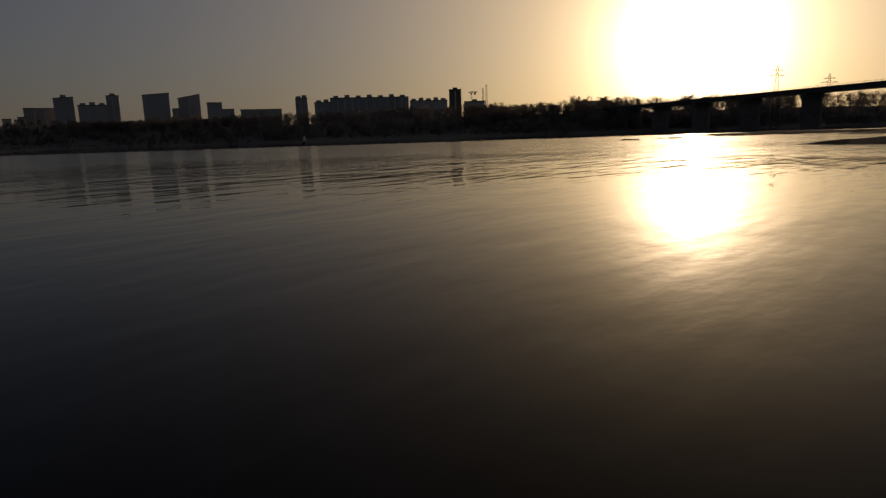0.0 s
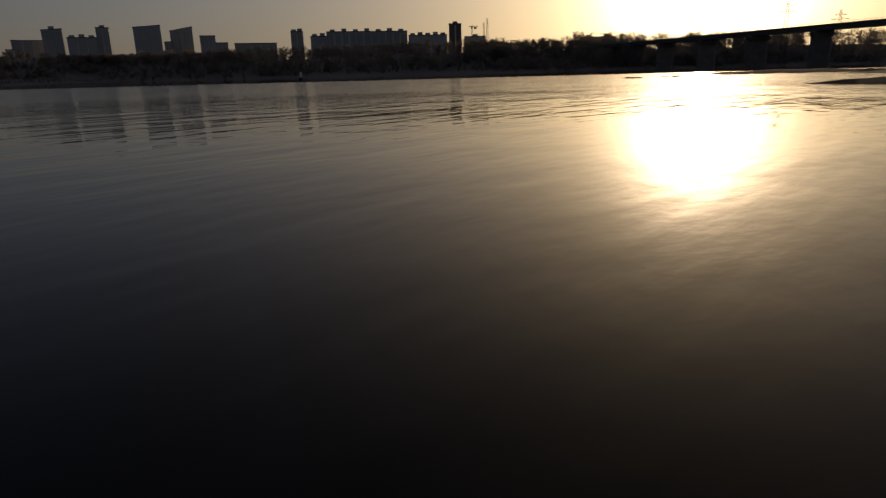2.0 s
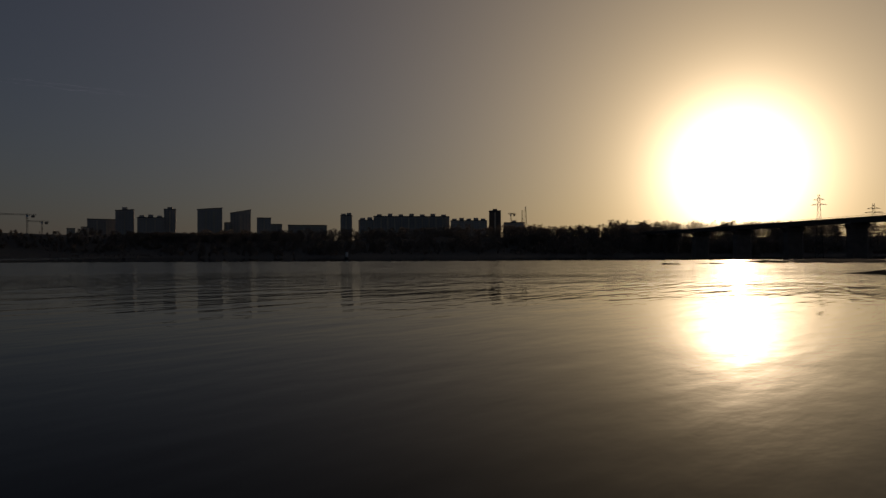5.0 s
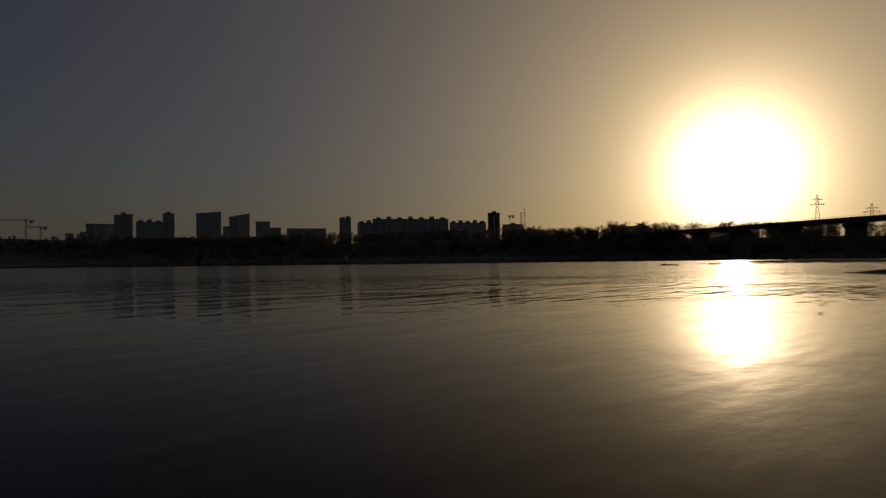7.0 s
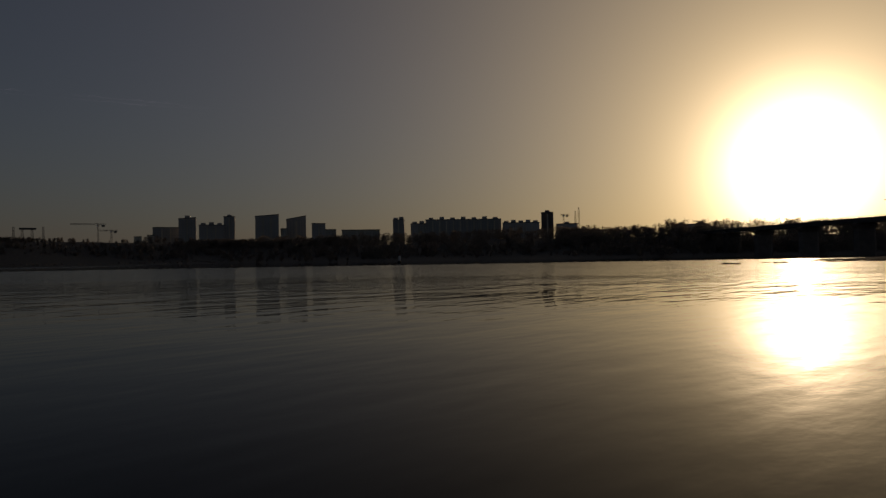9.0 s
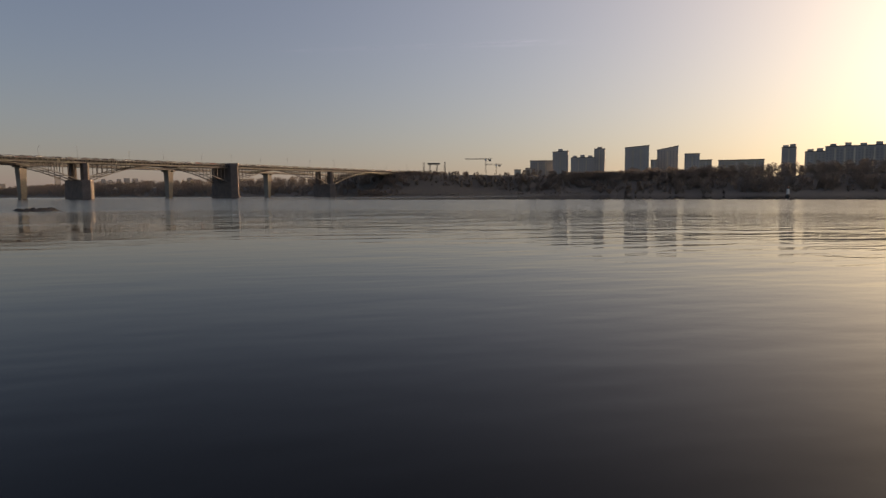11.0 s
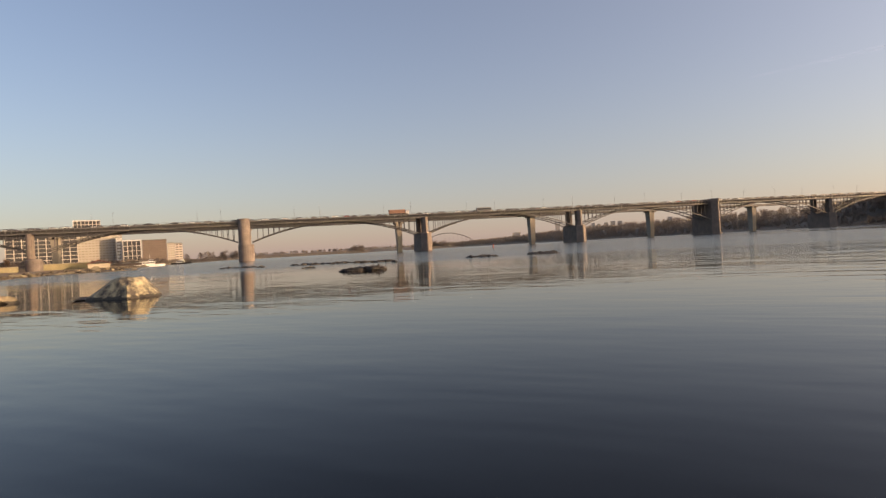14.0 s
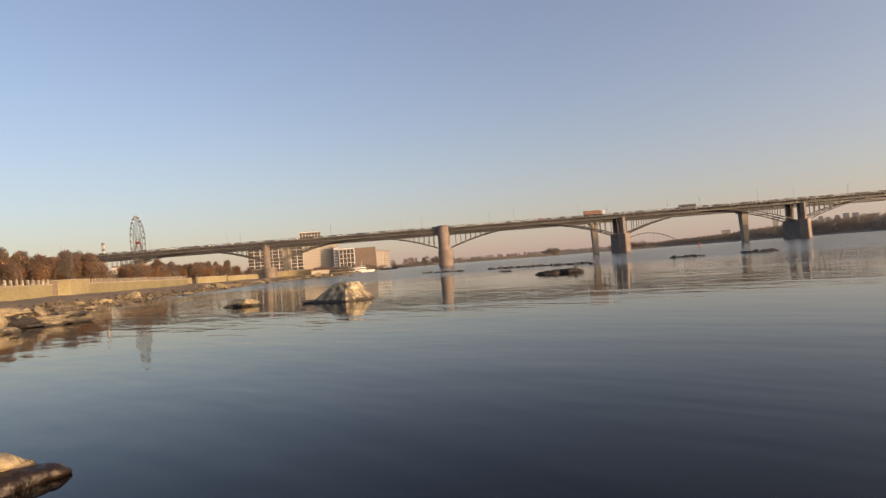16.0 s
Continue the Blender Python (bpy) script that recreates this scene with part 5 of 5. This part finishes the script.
def build_left_bank():
    slab_block(63.6, 58.9, 2.9, 760, "dim_glass", "dark glazed block behind a white frame facade", 9, 9, frame_bars=True)
    slab_block(59.15, 55.75, 2.62, 800, "hotel", "wide faded hotel slab with rows of windows", 12, 14, "blind")
    slab_block(59.1, 57.25, 3.72, 830, "dim_glass", "upper storeys of a grey glazed block under a white flat roof", 13, 7, frame_bars=True)
    slab_block(56.2, 55.8, 2.3, 785, "white", "slim white stair tower beside the hotel", 9, 1, "blind")
    slab_block(55.7, 54.4, 2.0, 780, "dim_glass", "dark glazed block behind white frames", 5, 4, frame_bars=True)
    slab_block(54.3, 52.45, 1.98, 900, "brick", "brown brick block of flats by the river", 11, 9, "brick_pane")
    slab_block(52.4, 51.85, 1.65, 905, "hotel", "tan narrow-windowed block beside a brick one", 9, 3, "blind")
    slab_block(51.8, 51.25, 1.6, 930, "panel", "narrow white block with dark windows by the river", 8, 2, "glass")
    slab_block(74.2, 73.5, 1.75, 420, "hotel", "low pale house behind the quay trees", 2, 4, "blind")
    # moored boats
    for az, d, long, label in ((53.8, 470, 18.0, "white motor launch with an upper deck moored at the bank"), (51.4, 640, 17.0, "dark barge with a white wheelhouse")):
        p = at(az, d)
        ob = root("boat", Matrix.Translation((p.x, p.y, 0)) @ pose(0, 0, 0, 0, 0, az), label, "boat", "moored boats")
        dark = "barge" in label
        h = long / 2
        bm = bmesh.new()
        prism(bm, [(-h, -1.8), (h * 0.55, -1.8), (h, 0), (h * 0.55, 1.8), (-h, 1.8)], -0.4, 1.5, 1.08)
        part("hull", bm, "dark" if dark else "white", ob)
        bm = bmesh.new()
        box(bm, -h * 0.55, h * 0.35, -1.3, 1.3, 1.5, 3.3, 0.15)
        part("cabin", bm, "white", ob)
        bm = bmesh.new()
        box(bm, -h * 0.5, h * 0.3, -1.36, 1.36, 2.2, 2.9)
        part("window_band", bm, "glass", ob)
        bm = bmesh.new()
        box(bm, -h * 0.1, h * 0.25, -1.0, 1.0, 3.3, 4.9, 0.1)
        part("wheelhouse", bm, "white", ob)
        if not dark:
            bm = bmesh.new()
            box(bm, -h * 0.75, h * 0.45, -1.5, 1.5, 3.3, 3.5)
            part("upper_deck", bm, "white", ob)
            bm = bmesh.new()
            for x in np.linspace(-h * 0.72, -h * 0.15, 6):
                for y in (-1.45, 1.45):
                    tube(bm, (x, y, 3.5), (x, y, 4.4), 0.04, 0.04, 4)
            for y in (-1.45, 1.45):
                tube(bm, (-h * 0.72, y, 4.4), (-h * 0.15, y, 4.4), 0.04, 0.04, 4)
            part("rail", bm, "white", ob)
            bm = bmesh.new()
            box(bm, -h * 0.08, h * 0.28, -1.05, 1.05, 3.9, 4.6)
            part("wheelhouse_glass", bm, "glass", ob)
            bm = bmesh.new()
            tube(bm, (0, 0, 4.8), (0, 0, 8.0), 0.09, 0.05)
            part("mast", bm, "white", ob)
    p = at(57.5, 510)
    ob = root("pavilion", Matrix.Translation((p.x, p.y, land(p.x, p.y))) @ pose(0, 0, 0, 0, 0, 57), "low riverside pavilion with a red pitched roof", "pavilion")
    bm = bmesh.new()
    box(bm, -7, 7, 0, 6, -1, 3)
    part("wall", bm, "cream", ob)
    bm = bmesh.new()
    strip(bm, [(-8, 3.0), (0, 5.8), (8, 3.0)], -0.6, 6.6, 0.3)
    part("roof", bm, "red", ob)
    # a floating landing stage
    p = at(55.2, 560)
    ob = root("landing_stage", Matrix.Translation((p.x, p.y, 0)) @ pose(0, 0, 0, 0, 0, 60), "long low floating landing stage with red trim", "pontoon")
    bm = bmesh.new()
    box(bm, -16, 16, -2.5, 2.5, -0.4, 1.4, 0.1)
    part("pontoon", bm, "concrete", ob)
    bm = bmesh.new()
    box(bm, -15, 15, -2.2, 2.2, 1.4, 3.4, 0.1)
    part("deckhouse", bm, "brick", ob)
    bm = bmesh.new()
    box(bm, -15.5, 15.5, -2.5, 2.5, 3.4, 3.7)
    part("roof", bm, "white", ob)


def build_buoy(az, d, size, coat, label):
    p = at(az, d)
    ob = root("navigation_buoy", Matrix.Translation((p.x, p.y, 0)), label, "buoy", "navigation buoys")
    bm = bmesh.new()
    tube(bm, (0, 0, -0.5), (0, 0, 0.6 * size), 0.95 * size, 0.95 * size, 14)
    part("float", bm, coat if coat == "red" else "dark", ob)
    bm = bmesh.new()
    tube(bm, (0, 0, 0.6 * size), (0, 0, 3.6 * size), 0.62 * size, 0.38 * size, 12)
    part("tower", bm, coat, ob)
    if coat != "red":
        bm = bmesh.new()
        box(bm, -0.62, 0.2, -0.72, 0.1, 1.1, 3.3)
        part("board", bm, "white", ob, "pale marker board")
    bm = bmesh.new()
    tube(bm, (0, 0, 3.6 * size), (0, 0, 4.3 * size), 0.2 * size, 0.12 * size, 8)
    part("lantern", bm, "red", ob)


build_traffic()
build_crane(-16.95, 900, 3.28, 30, 9)
build_crane(-17.9, 940, 2.78, 16, 8)
build_crane(-56.65, 900, 3.83, 4, 8)
build_pylon(-57.68, 900, 4.12, (), "lattice_mast", "slim lattice mast on the far bank", 1.4)
build_pylon(-57.98, 905, 4.45, (), "lattice_mast", "slim tapering lattice mast on the far bank", 1.8)
build_pylon(-81.4, 760, 4.72, ((0.82, 7), (0.9, 5)), "power_pylon", "tall twin-armed power pylon beyond the bridge", 3.6)
build_pylon(-84.93, 860, 3.85, ((0.8, 9), (0.88, 6)), "power_pylon", "broad-armed power pylon beyond the bridge", 4.0)
build_far_arch()
build_wheel()
build_chimney()
build_left_bank()
build_buoy(-41.75, 300, 1.0, "car_dark", "dark navigation buoy with a pale stripe, afloat midstream")
build_buoy(24.18, 340, 0.55, "red", "small red navigation buoy afloat before the bridge")


def build_gantry():
    """Gantry frames of the building site at the bridge's far end."""
    for az, top in ((-11.35, 2.98), (-13.25, 3.0)):
        build_pylon(az, 860, top, (), "lattice_mast", "dark lattice mast of a building site", 1.2)
    a, b = at(-11.7, 860), at(-12.8, 860)
    way = b - a
    ob = root("gantry", Matrix.Translation((a.x, a.y, 0)) @ pose(0, 0, 0, 0, 0, math.degrees(math.atan2(way.y, way.x))), "dark steel gantry beam of a building site", "gantry")
    z = EYE_Z + 860 * math.tan(radians(2.78))
    bm = bmesh.new()
    box(bm, 0, way.length, -1.2, 1.2, z - 1.0, z + 1.2)
    part("beam", bm, "steel", ob)
    for x in (3, way.length - 4):
        bm = bmesh.new()
        lattice(bm, land(a.x, a.y) - 1, z - land(a.x, a.y), 1.6, 0.9, 0.3, 6)
        bmesh.ops.translate(bm, verts=bm.verts[:], vec=(x, 0, 0))
        part("leg", bm, "steel", ob)


build_gantry()


def build_vapour_trail():
    """A thin vapour trail high over the far bank."""
    m = bpy.data.materials.new("thin_vapour")
    m.use_nodes = True
    tree = m.node_tree
    nn, link = tree.nodes.new, tree.links.new
    clear, mix, tex, span, coord = nn("ShaderNodeBsdfTransparent"), nn("ShaderNodeMixShader"), nn("ShaderNodeTexNoise"), nn("ShaderNodeMapRange"), nn("ShaderNodeTexCoord")
    b = tree.nodes["Principled BSDF"]
    b.inputs["Base Color"].default_value, b.inputs["Roughness"].default_value = (0.9, 0.9, 0.9, 1), 1.0
    tex.inputs["Scale"].default_value = 0.004
    link(coord.outputs["Object"], tex.inputs["Vector"])
    link(tex.outputs["Fac"], span.inputs["Value"])
    span.inputs["From Min"].default_value, span.inputs["From Max"].default_value = 0.35, 0.75
    span.inputs["To Min"].default_value, span.inputs["To Max"].default_value = 0.001, 0.015
    link(span.outputs[0], mix.inputs[0])
    link(clear.outputs[0], mix.inputs[1])
    link(b.outputs[0], mix.inputs[2])
    link(mix.outputs[0], tree.nodes["Material Output"].inputs["Surface"])
    M["vapour"] = m
    bm = bmesh.new()
    a, b2 = at(2, 4600, 4600 * math.tan(radians(12.2))), at(-26, 4600, 4600 * math.tan(radians(13.0)))
    n, rings = 40, []
    side = (b2 - a).normalized()
    across = side.cross(Vector((0, 0, 1))).normalized()
    for i in range(n + 1):
        u = i / n
        c = a.lerp(b2, u)
        r = (5 + 15 * u) * (1 + 0.25 * math.sin(i * 1.7)) * min(1.0, 8 * u + 0.05, 5 * (1 - u) + 0.05)
        rings.append([bm.verts.new(c + across * math.cos(t * math.pi / 3) * r + Vector((0, 0, 1)) * math.sin(t * math.pi / 3) * r) for t in range(6)])
    for r, q in zip(rings, rings[1:]):
        for i in range(6):
            j = (i + 1) % 6
            bm.faces.new((r[i], r[j], q[j], q[i]))
    thing("vapour_trail", bm, "vapour", Matrix.Identity(4), "faint thin white vapour trail in the evening sky", "sky", kind="structure", smooth=True)


build_vapour_trail()
